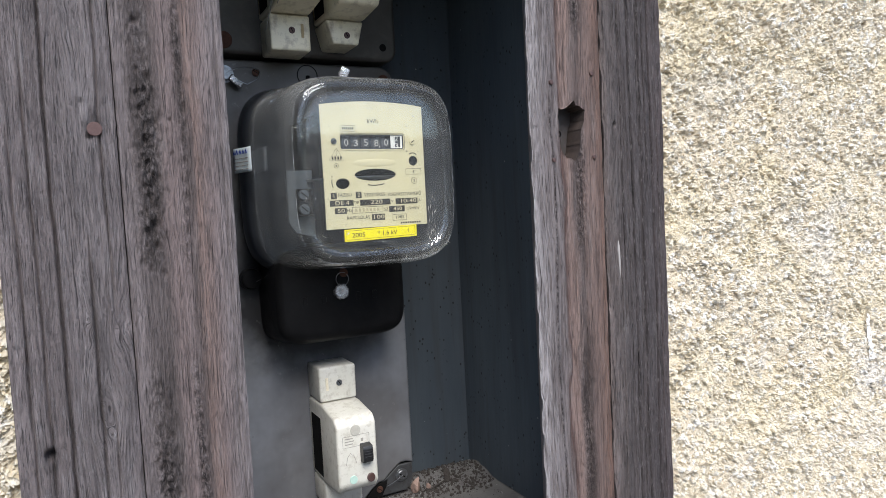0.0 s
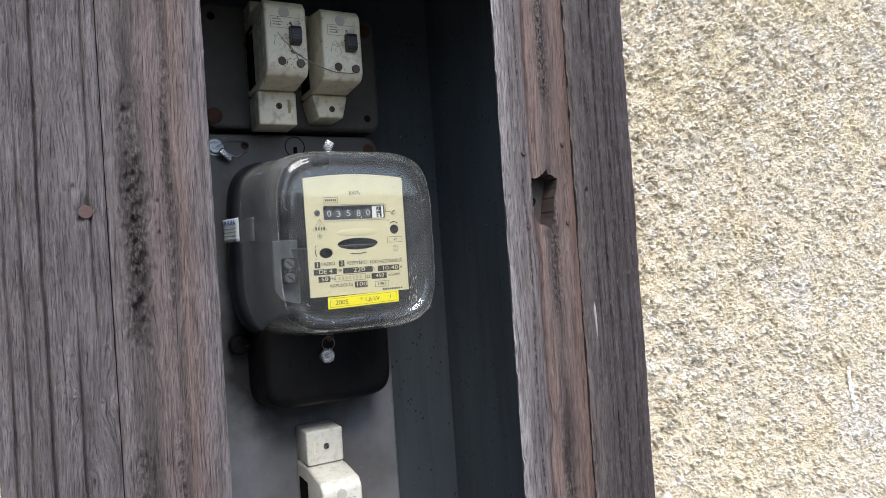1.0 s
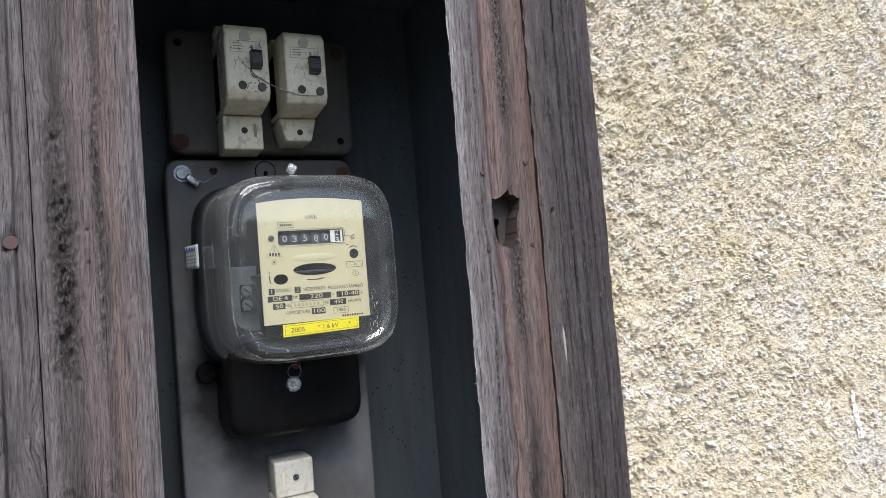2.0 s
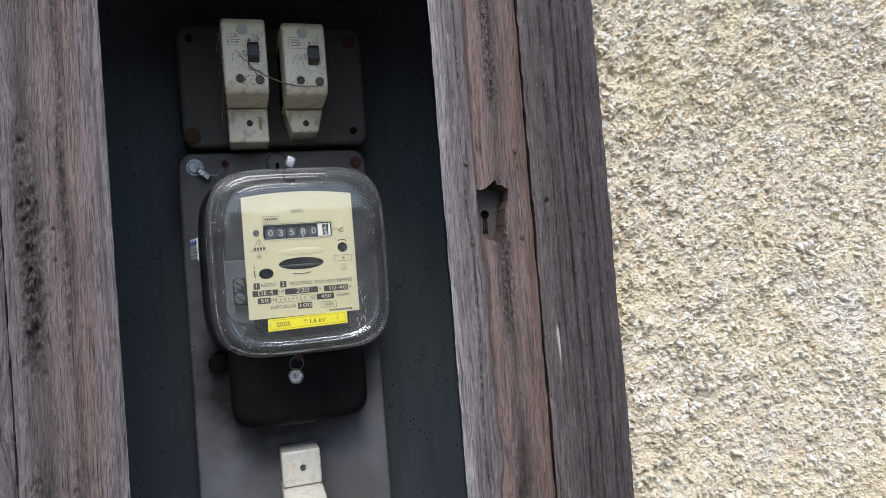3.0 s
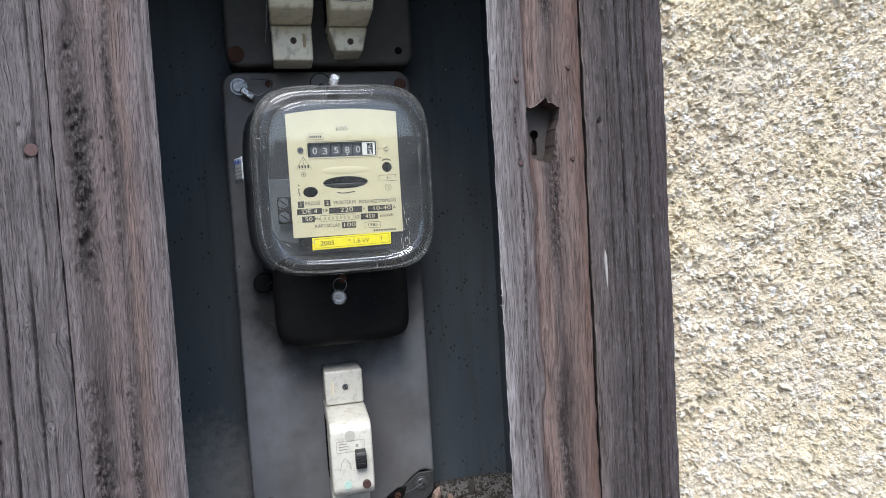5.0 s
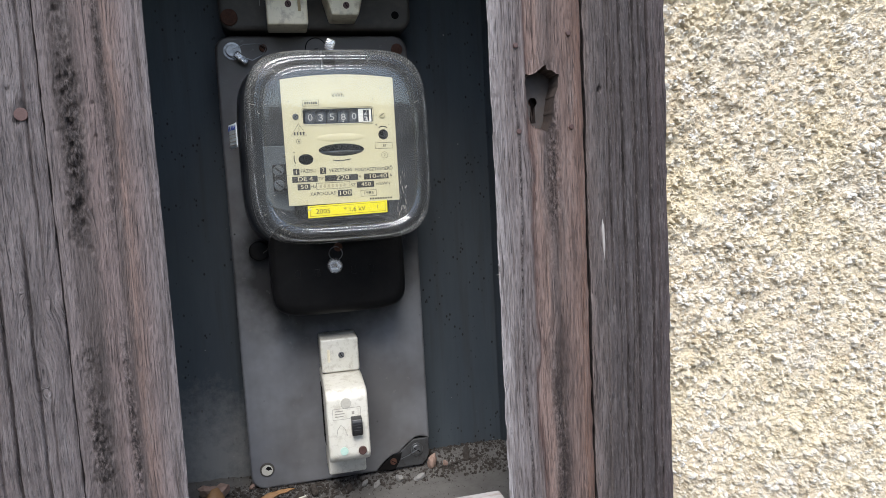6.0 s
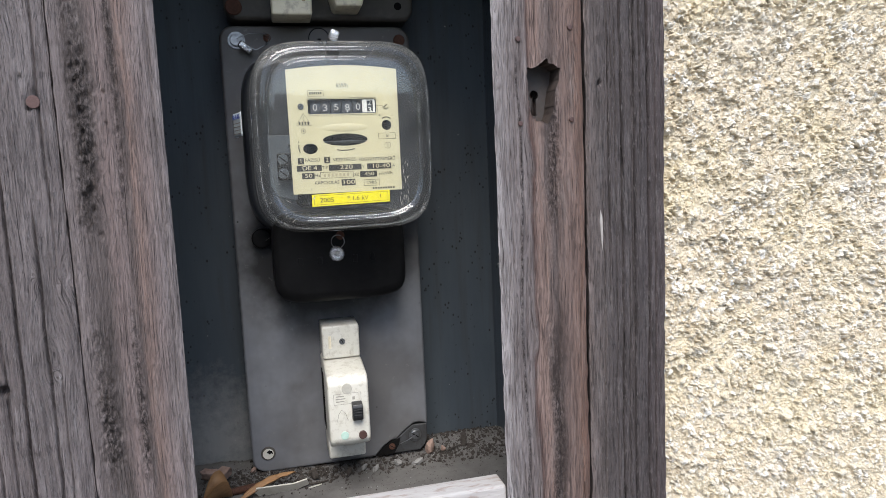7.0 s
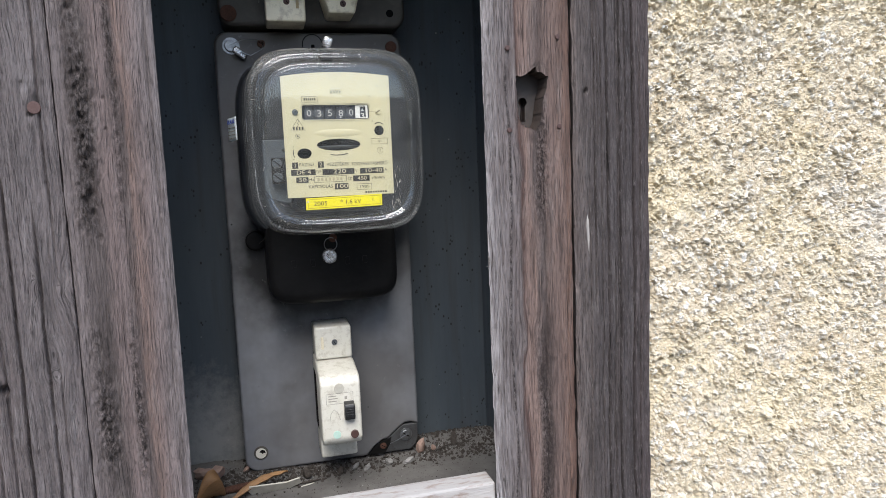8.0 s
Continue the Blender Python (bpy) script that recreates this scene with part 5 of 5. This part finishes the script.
# counter: recessed rim, six drums and their figures
bm = bmesh.new()
ring_o = [mm(u, v) for u, v in rounded(12.2, 59.3, 51.7, 62.9, 1.8, 4)]
ring_i = [mm(u, v) for u, v in rounded(13.5, 58.0, 53.0, 61.6, 1.0, 4)]
vo = [bm.verts.new((x, PY - 0.0003, z)) for x, z in ring_o]
vi = [bm.verts.new((x, PY + 0.0030, z)) for x, z in ring_i]
for k in range(len(vo)):
    bm.faces.new((vo[k], vo[(k + 1) % len(vo)], vi[(k + 1) % len(vi)], vi[k]))
counter = part("counter", bm, M_WHEEL, meter, "six-drum counter in a bevelled window")
for i, (u, fig) in enumerate(((17.8, "0"), (24.6, "3"), (32.0, "5"), (39.4, "8"), (46.6, "0"), (53.7, "2"))):
    x, z = mm(u, 57.2)
    bm = bmesh.new()
    bmesh.ops.create_cone(bm, cap_ends=True, segments=40, radius1=0.0085, radius2=0.0085, depth=0.0066, matrix=Matrix.Translation((x, PY + 0.0112, z)) @ pose(0, 0, 0, 0, 90, 0))
    part("drum", bm, M_WHEEL, counter, "", True)
    if i == 5:
        part("figure_window", holed([mm(a, b) for a, b in ((49.2, 53.0), (57.8, 53.0), (57.8, 61.6), (49.2, 61.6))], [[mm(a, b) for a, b in ((52.4, 53.6), (56.4, 53.6), (56.4, 60.9), (52.4, 60.9))]], PY + 0.0008, PY + 0.0011), M_WHITE, counter, "white surround of the last drum")
        part("figure", lettering("2", 0.0050, x + 0.0007, z + 0.0022, PY + 0.0024, 0.0026), M_WHITE, counter)
        part("figure", lettering("3", 0.0050, x + 0.0007, z - 0.0026, PY + 0.0024, 0.0026), M_WHITE, counter)
    else:
        part("figure", lettering(fig, 0.0062, x, z - 0.0004 - 0.0003 * (i % 2), PY + 0.0023, 0.0030), M_FIGURE, counter)

# yellow approval label at the foot of the plate
yl = part("yellow_label", panel([(0.1517, 1.4817), (0.2045, 1.4826), (0.2046, 1.4907), (0.1518, 1.4898)], PY - 0.0009, PY - 0.0005), M_YELLOW, meter, "yellow printed approval label")
part("lettering", lettering("2005", 0.0044, 0.1617, 1.4857, PY - 0.00096, 0.0092), M_INK, yl)
part("lettering", lettering("* 1,6 kV", 0.0044, 0.1825, 1.4861, PY - 0.00096, 0.0145), M_INK, yl)
bm = bmesh.new()
for a, b in (((0.1532, 1.4828), (0.2032, 1.4837)), ((0.1532, 1.4888), (0.2032, 1.4897))):
    tube([(a[0], PY - 0.0009, a[1]), (b[0], PY - 0.0009, b[1])], 0.00011, 4, bm)
for x, a, b in ((0.1532, 1.4828, 1.4888), (0.2032, 1.4837, 1.4897)):
    tube([(x, PY - 0.0009, a), (x, PY - 0.0009, b)], 0.00011, 4, bm)
part("border", bm, M_INK, yl)
part("tick", tube([(0.1975, PY - 0.0010, 1.4868), (0.1982, PY - 0.0010, 1.4880), (0.1980, PY - 0.0010, 1.4858)], 0.0002, 4), M_INK, yl)

# silvery label wrapped round the rim
LABEL = ((0.5230, 0.0735), (0.5205, 0.0762), (0.5160, 0.0755), (0.5100, 0.0728), (0.5030, 0.0702), (0.4950, 0.0682))


def label_x(y):
    ys, off = [p[0] for p in LABEL][::-1], [p[1] for p in LABEL][::-1]
    return CX + 0.044 * (y - 0.433) - float(np.interp(y, ys, off)) - 0.0032


rows, verts, faces = 9, [], []
for y, off in LABEL:
    for i in range(rows):
        verts.append((label_x(y), y, 1.5340 + 0.0176 * i / (rows - 1)))
for j in range(len(LABEL) - 1):
    for i in range(rows - 1):
        a = j * rows + i
        faces.append((a, a + 1, a + rows + 1, a + rows))
foil = part("foil_label", mesh_of("foil_label", verts, faces, M_FOIL, True), None, meter, "silvery label with blue print")
foil.modifiers.new("thick", 'SOLIDIFY').thickness = 0.0003
bm, small = bmesh.new(), bmesh.new()
for k in range(5):
    y = 0.5010 + 0.0040 * k
    tube([(label_x(y) - 0.0004, y, 1.5472), (label_x(y + 0.001) - 0.0004, y + 0.001, 1.5502), (label_x(y + 0.0024) - 0.0004, y + 0.0024, 1.5472)], 0.0004, 4, bm)
part("blue_bars", bm, M_BLUE, foil, "blue letters as plain strokes")
for k in range(4):
    for q in range(8 - k % 2):
        y = 0.5000 + 0.0025 * q
        tube([(label_x(y) - 0.0003, y, 1.5362 + 0.0026 * k), (label_x(y + 0.0018) - 0.0003, y + 0.0018, 1.5362 + 0.0026 * k)], 0.00035, 4, small)
part("small_print", small, M_PRINT, foil, "small grey print as bars")


# ---- dirt and small finds on the niche floor ----
def lump(r, seed, squash=(1, 1, 1), rough=0.5, sub=1):
    bm = bmesh.new()
    bmesh.ops.create_icosphere(bm, subdivisions=sub, radius=r)
    off = Vector((seed * 3.1, seed * 1.7, seed * 0.9))
    for v in bm.verts:
        v.co *= 1 + rough * noise.noise(v.co / r * 1.3 + off)
        v.co = Vector((v.co.x * squash[0], v.co.y * squash[1], v.co.z * squash[2]))
    return bm


def floor_z(x, y):
    j = min(99, max(0, int(round((y - 0.393) / (YB - 0.393) * 99))))
    i = min(149, max(0, int(round((x - NX0) / (NX1 - NX0) * 149))))
    return float(gz[j, i])


def drop(name, bm, at, turn, material, label, category, group="", smooth=False):
    x, y = at
    bmesh.ops.transform(bm, matrix=pose(0, 0, 0, *turn), verts=bm.verts)
    low = min(v.co.z for v in bm.verts)
    bmesh.ops.translate(bm, vec=(x, y, floor_z(x, y) - low - 0.0006), verts=bm.verts)
    return solid(name, bm, material, label, category, group, smooth=smooth)


def curled_leaf(length, width, curl):
    bm = bmesh.new()
    grid = []
    for i in range(21):
        s = i / 20
        w = width * math.sin(math.pi * min(0.98, max(0.04, s))) ** 0.7
        row = []
        for j in range(7):
            t = (j / 6 - 0.5) * 2
            row.append(bm.verts.new((length * (s - 0.5), w * t * 0.5, curl * (t * t) * w + 0.006 * math.sin(2.4 * s) + 0.0012 * noise.noise(Vector((s * 9, t * 3, 1))))))
        grid.append(row)
    for a, b in zip(grid, grid[1:]):
        for j in range(6):
            bm.faces.new((a[j], a[j + 1], b[j + 1], b[j]))
    r = bmesh.ops.extrude_face_region(bm, geom=list(bm.faces))
    bmesh.ops.translate(bm, vec=(0, 0, -0.0004), verts=[v for v in r["geom"] if isinstance(v, bmesh.types.BMVert)])
    return bm


drop("dry_leaf", curled_leaf(0.058, 0.0072, 0.5), (0.103, 0.527), (12, -6, 28), M_LEAF, "curled brown dry leaf lying in the dust", "leaf", smooth=True)
drop("dry_leaf", curled_leaf(0.024, 0.016, 1.3), (0.0640, 0.5280), (12, 6, 20), M_LEAF, "small reddish curled leaf lying in the dust", "leaf", smooth=True)
bm = tube([(-0.020 + 0.0005 * i, 0, 0) for i in range(81)], 0.0030, 10)
for v in bm.verts:
    k = 1 + (0.16 * math.cos((v.co.x + 0.02) / 0.0014 * 2 * math.pi) if v.co.x < -0.004 else 0.05)
    v.co.y *= k
    v.co.z *= k
drop("rusty_bolt", bm, (0.0830, 0.5340), (0, 0, 10), M_RUST, "short rusty threaded bolt half buried in dust", "bolt", smooth=True)
for i, (x, y, r, sq, m, name, lab, cat) in enumerate((
        (0.0560, 0.5560, 0.0088, (1.1, 0.8, 0.8), M_BRICK, "brick_crumb", "pinkish brick crumb", "rubble"), (0.0680, 0.5450, 0.0108, (1.0, 0.7, 1.1), M_BRICK, "brick_crumb", "broad pinkish brick crumb", "rubble"),
        (0.0930, 0.5530, 0.0040, (1.2, 0.8, 0.8), M_BRICK, "brick_crumb", "small pinkish brick crumb", "rubble"), (0.2520, 0.5480, 0.0082, (1.2, 0.7, 0.8), M_BRICK, "brick_crumb", "reddish brick crumb beside the broken corner", "rubble"),
        (0.2640, 0.5470, 0.0044, (1.1, 0.8, 0.7), M_BRICK, "brick_crumb", "flat brownish brick crumb", "rubble"),
        (0.1880, 0.5360, 0.0050, (1.1, 0.9, 0.6), M_STONE, "pebble", "flat grey pebble", "pebble"), (0.1985, 0.5330, 0.0044, (1.2, 0.8, 0.7), M_STONE, "pebble", "angular grey pebble", "pebble"),
        (0.2190, 0.5380, 0.0052, (1.1, 0.8, 0.75), M_STONE, "pebble", "pale grey pebble", "pebble"), (0.2370, 0.5330, 0.0054, (1.5, 0.7, 0.6), M_STONE, "pebble", "long pale pebble", "pebble"),
        (0.1745, 0.5330, 0.0042, (1.2, 0.9, 0.7), M_CRUMB, "earth_clod", "dark earth clod", "clod"), (0.1450, 0.5290, 0.0062, (1.2, 0.9, 0.8), M_CRUMB, "earth_clod", "dark crumbly earth clod", "clod"),
        (0.1320, 0.5200, 0.0058, (1.3, 0.9, 0.7), M_CRUMB, "earth_clod", "dark crumbly earth clod", "clod"), (0.2850, 0.5500, 0.0060, (1.6, 0.9, 0.6), M_CRUMB, "earth_clod", "long earth clod", "clod"))):
    drop(name, lump(r * 0.72, i + 2, sq, 0.55, 2), (x, y + 0.013), (i * 40, i * 25, i * 67), m, lab + " lying on the niche floor", cat, "rubble on the niche floor")
drop("paint_chip", panel([(-0.021, 0.0), (-0.018, -0.006), (0.012, -0.0075), (0.023, -0.002), (0.021, 0.0055), (0.010, 0.0025), (-0.004, 0.0042), (-0.020, 0.006)], -0.0006, 0.0006), (0.1160, 0.5235), (34, 0, 6), M_PAPER, "curled white flake of old paint", "paint flake")
drop("paint_chip", panel([(-0.006, 0.0), (-0.002, -0.002), (0.006, 0.0005), (0.002, 0.002)], -0.0004, 0.0004), (0.1440, 0.5300), (70, 0, 20), M_PAPER, "small white flake of old paint", "paint flake")
drop("twig", tube([(-0.013, 0, 0), (-0.004, 0.001, 0.001), (0.006, -0.0006, 0.0006), (0.014, 0.001, 0)], 0.0011, 6, taper=0.6), (0.1420, 0.5320), (0, 0, 12), M_CRUMB, "short dark twig in the dust", "twig")
drop("twig", tube([(-0.020, 0, 0.001), (-0.006, 0.001, 0.003), (0.008, -0.0006, 0.002), (0.020, 0.001, 0.003)], 0.0008, 6, taper=0.6), (0.2850, 0.5600), (0, 0, 12), M_CRUMB, "thin dark twig on the earth heap", "twig")

rng = np.random.RandomState(5)


def scatter(count, spots, sizes, proto_seed, squash):
    """Many small lumps as one mesh."""
    verts, faces = [], []
    base = np.array([(1, 0, 0), (-1, 0, 0), (0, 1, 0), (0, -1, 0), (0, 0, 1), (0, 0, -1)], float)
    tri = [(0, 2, 4), (2, 1, 4), (1, 3, 4), (3, 0, 4), (2, 0, 5), (1, 2, 5), (3, 1, 5), (0, 3, 5)]
    for i in range(count):
        p = spots(i)
        s = sizes(i)
        q = Euler(rng.rand(3) * 6.28).to_matrix()
        b = (base * (0.6 + 0.7 * rng.rand(6, 1)) + 0.25 * (rng.rand(6, 3) - 0.5)) * np.array(squash) @ np.array(q)
        verts.append(p + s * b)
        faces += [(a + 6 * i, c + 6 * i, d + 6 * i) for a, c, d in tri]
    return np.vstack(verts), faces


def crumb_spot(i):
    if i % 3 == 0:
        x, y = rng.uniform(0.02, 0.32), rng.uniform(0.41, 0.595)
    else:
        x, y = (rng.uniform(0.05, 0.325), rng.normal(0.556, 0.009)) if i % 2 else (rng.uniform(0.24, 0.328), rng.normal(0.572, 0.014)) if i % 4 else (rng.normal(0.10, 0.035), rng.normal(0.548, 0.014))
    y = min(0.597, max(0.40, y))
    return np.array((x, y, floor_z(x, y) + 0.0004))


v, f = scatter(4200, crumb_spot, lambda i: 0.0004 + (0.0004 if i % 3 == 0 else 0.0021) * rng.rand() ** 3.2, 1, (1, 1, 0.8))
solid("earth_crumbs", mesh_of("earth_crumbs", v, f, M_CRUMB), M_CRUMB, "loose dark earth crumbs on the niche floor", "earth", kind="stuff")
v, f = scatter(260, crumb_spot, lambda i: 0.0004 + 0.0006 * rng.rand(), 1, (1, 1, 0.8))
solid("pale_grit", mesh_of("pale_grit", v, f, M_STONE), M_STONE, "pale grit grains on the niche floor", "grit", kind="stuff")

bm = bmesh.new()
for k in range(90):
    p = crumb_spot(3 * k + 1 + k % 2)
    a, l = 6.28 * rng.rand(), 0.003 + 0.008 * rng.rand()
    q = [Vector((p[0] + l * s_ * math.cos(a + 0.8 * s_), min(0.597, p[1] + l * s_ * math.sin(a + 0.8 * s_)), p[2] + 0.0006 + 0.0025 * rng.rand() * s_ * (1 - s_) * 4)) for s_ in (0, 0.33, 0.66, 1)]
    tube(q, 0.00022 + 0.0002 * rng.rand(), 4, bm, 0.6)
solid("dry_fibres", bm, M_CRUMB, "tangle of thin dry stalks in the dirt", "plant litter", kind="stuff")

# ---- cobwebs ----
web = thing("cobweb", (0.1500, 0.4870, 1.66), "dusty grey cobweb strands strung over the breakers", "cobweb")


def strand(a, b, sag, seed, r=0.00022):
    a, b = Vector(a), Vector(b)
    off = Vector((seed * 2.3, seed * 5.1, 0.7))
    pts = []
    for i in range(15):
        s = i / 14
        p = a.lerp(b, s)
        p.z -= sag * 4 * s * (1 - s)
        p += 0.0009 * noise.noise_vector(p * 260 + off) * math.sin(math.pi * s)
        pts.append(p)
    return tube(pts, r * (0.8 + 0.4 * abs(math.sin(seed))), 4)


F = 0.4868
part("strand", strand((0.1545, F, 1.6770), (0.2035, F, 1.6625), 0.0050, 1, 0.00035), M_WEB, web)
part("strand", strand((0.1470, F, 1.6860), (0.1660, F, 1.6700), 0.0010, 2), M_WEB, web)
part("strand", strand((0.2035, F, 1.6625), (0.2090, F, 1.6690), 0.0008, 3), M_WEB, web)
part("strand", strand((0.1340, 0.495, 1.7080), (0.1345, 0.495, 1.6690), -0.0030, 4), M_WEB, web)
part("strand", strand((0.1300, 0.515, 1.6960), (0.1350, 0.490, 1.7100), 0.0020, 5, 0.0003), M_WEB, web)
part("strand", strand((0.1310, 0.520, 1.6400), (0.1345, 0.495, 1.6720), 0.0010, 6), M_WEB, web)
for k in range(12):
    p = Vector((0.1325 + 0.003 * rng.rand(), 0.492 + 0.02 * rng.rand(), 1.655 + 0.055 * rng.rand()))
    part("strand", strand(p, p + Vector((0.008 * (rng.rand() - 0.6), 0.006 * (rng.rand() - 0.5), 0.014 * (rng.rand() - 0.4))), 0.001, 10 + k, 0.00028), M_WEB, web)
for k in range(16):
    p = Vector((0.147 + 0.017 * rng.rand(), F, 1.667 + 0.03 * rng.rand()))
    part("strand", strand(p, p + Vector((0.007 * (rng.rand() - 0.5), 0, 0.007 * (rng.rand() - 0.5))), 0.0003, 30 + k, 0.00025), M_WEB if k % 3 else M_CRUMB, web)
web2 = thing("cobweb", (0.2620, 0.380, 1.70), "tuft of grey cobweb clinging to the door stile", "cobweb")
for z in (1.655, 1.4420):
    for k in range(6):
        p = Vector((0.2635, 0.3715 + 0.002 * rng.rand(), z + 0.008 * rng.rand()))
        part("strand", strand(p, p + Vector((-0.0026 * rng.rand() - 0.0006, 0.002 * (rng.rand() - 0.5), 0.005 * (rng.rand() - 0.5))), 0.0006, 50 + k, 0.0002), M_WEB, web2)
web3 = thing("cobweb", (0.1420, 0.520, 1.44), "fine cobweb between meter and mounting board", "cobweb")
for k, (a, b) in enumerate((((0.1260, 0.522, 1.4610), (0.1330, 0.552, 1.4300)), ((0.1300, 0.520, 1.4600), (0.1270, 0.556, 1.4380)), ((0.1260, 0.522, 1.4610), (0.1180, 0.551, 1.4500)), ((0.2400, 0.540, 1.5050), (0.2560, 0.599, 1.5900)))):
    part("strand", strand(a, b, 0.001, 70 + k, 0.00012), M_WEB, web3)

# ---- chips and grains of the roughcast ----
def grains(area, height, count, name):
    n = count
    X, Z = rng.uniform(area[0] + 0.003, area[1] - 0.002, n), rng.uniform(area[2] + 0.002, area[3] - 0.002, n)
    S = 0.0005 + 0.0009 * rng.rand(n) ** 1.5
    Y = height(X, Z) - 0.15 * S
    base = np.array([(1, 0, 0), (-1, 0, 0), (0, 1, 0), (0, -1, 0), (0, 0, 1), (0, 0, -1)], float)
    q, _ = np.linalg.qr(rng.randn(n, 3, 3))
    b = base[None] * (0.55 + 0.8 * rng.rand(n, 6, 1)) + 0.3 * (rng.rand(n, 6, 3) - 0.5)
    v = np.einsum('nij,njk->nik', b, q) * S[:, None, None] + np.stack([X, Y, Z], -1)[:, None, :]
    tri = np.array([(0, 2, 4), (2, 1, 4), (1, 3, 4), (3, 0, 4), (2, 0, 5), (1, 2, 5), (3, 1, 5), (0, 3, 5)])
    flip = np.linalg.det(q) < 0
    f = (tri[None] + 6 * np.arange(n)[:, None, None])
    f[flip] = f[flip][:, :, ::-1]
    ob = part(name, mesh_of(name, v.reshape(-1, 3), f.reshape(-1, 3).tolist(), M_GRAIN), None, wall, "beige and white mortar grains")
    tagged(ob, kind="stuff")


grains(RIGHT, wall_y, 9000, "mortar_grains")
grains(LEFT, wall_y_left, 600, "mortar_grains")

# white smear on the render
us, vs = np.linspace(-1, 1, 13), np.linspace(0, 1, 55)
Ug, Vg = np.meshgrid(us, vs)
Xs = 0.6560 + 0.0055 * Vg - 0.0005 + Ug * 0.0032 * (0.5 + 0.5 * np.sin(np.pi * Vg) ** 0.5) * (1 + 0.3 * lattice(Vg * 12, Ug * 0, 91))
Zs = 1.3790 - 0.045 * Vg
Ys = np.minimum(wall_y(Xs, Zs), 0.3862 + 0.0006 * lattice(Xs * 300, Zs * 300, 97)) - 0.0009
ii = np.arange(Xs.size).reshape(Xs.shape)
fs = np.stack([ii[:-1, :-1], ii[1:, :-1], ii[1:, 1:], ii[:-1, 1:]], -1).reshape(-1, 4)
ff = [tuple(f) for f in fs.tolist() if lattice(np.array(Xs.flat[f[0]] * 500), np.array(Zs.flat[f[0]] * 500), 95) > -0.45]
part("paint_smear", mesh_of("paint_smear", np.stack([Xs, Ys, Zs], -1).reshape(-1, 3), ff, surface("white_paint", (0.93, 0.93, 0.93), (0.88, 0.88, 0.88), 300, 0.6)), None, wall, "white smear of paint")

chip_meshes = []
for k in range(10):
    bm = lump(1.0, k + 31, (1.0, 0.7, 0.8), 0.9, 1)
    me = bpy.data.meshes.new("chip")
    bm.to_mesh(me)
    bm.free()
    me.materials.append(M_CHIP)
    chip_meshes.append(me)
for k in range(300):
    x, z = rng.uniform(0.383, 0.66), rng.uniform(1.24, 1.72)
    s = 0.0010 + 0.0013 * rng.rand() ** 2
    ob = place(new("chip", chip_meshes[k % 10]), wall)
    ob.matrix_basis = Matrix.Translation((x, float(wall_y(np.array(x), np.array(z))) - 0.25 * s, z)) @ Euler(rng.rand(3) * 6.28).to_matrix().to_4x4() @ Matrix.Diagonal((s, s, s, 1))
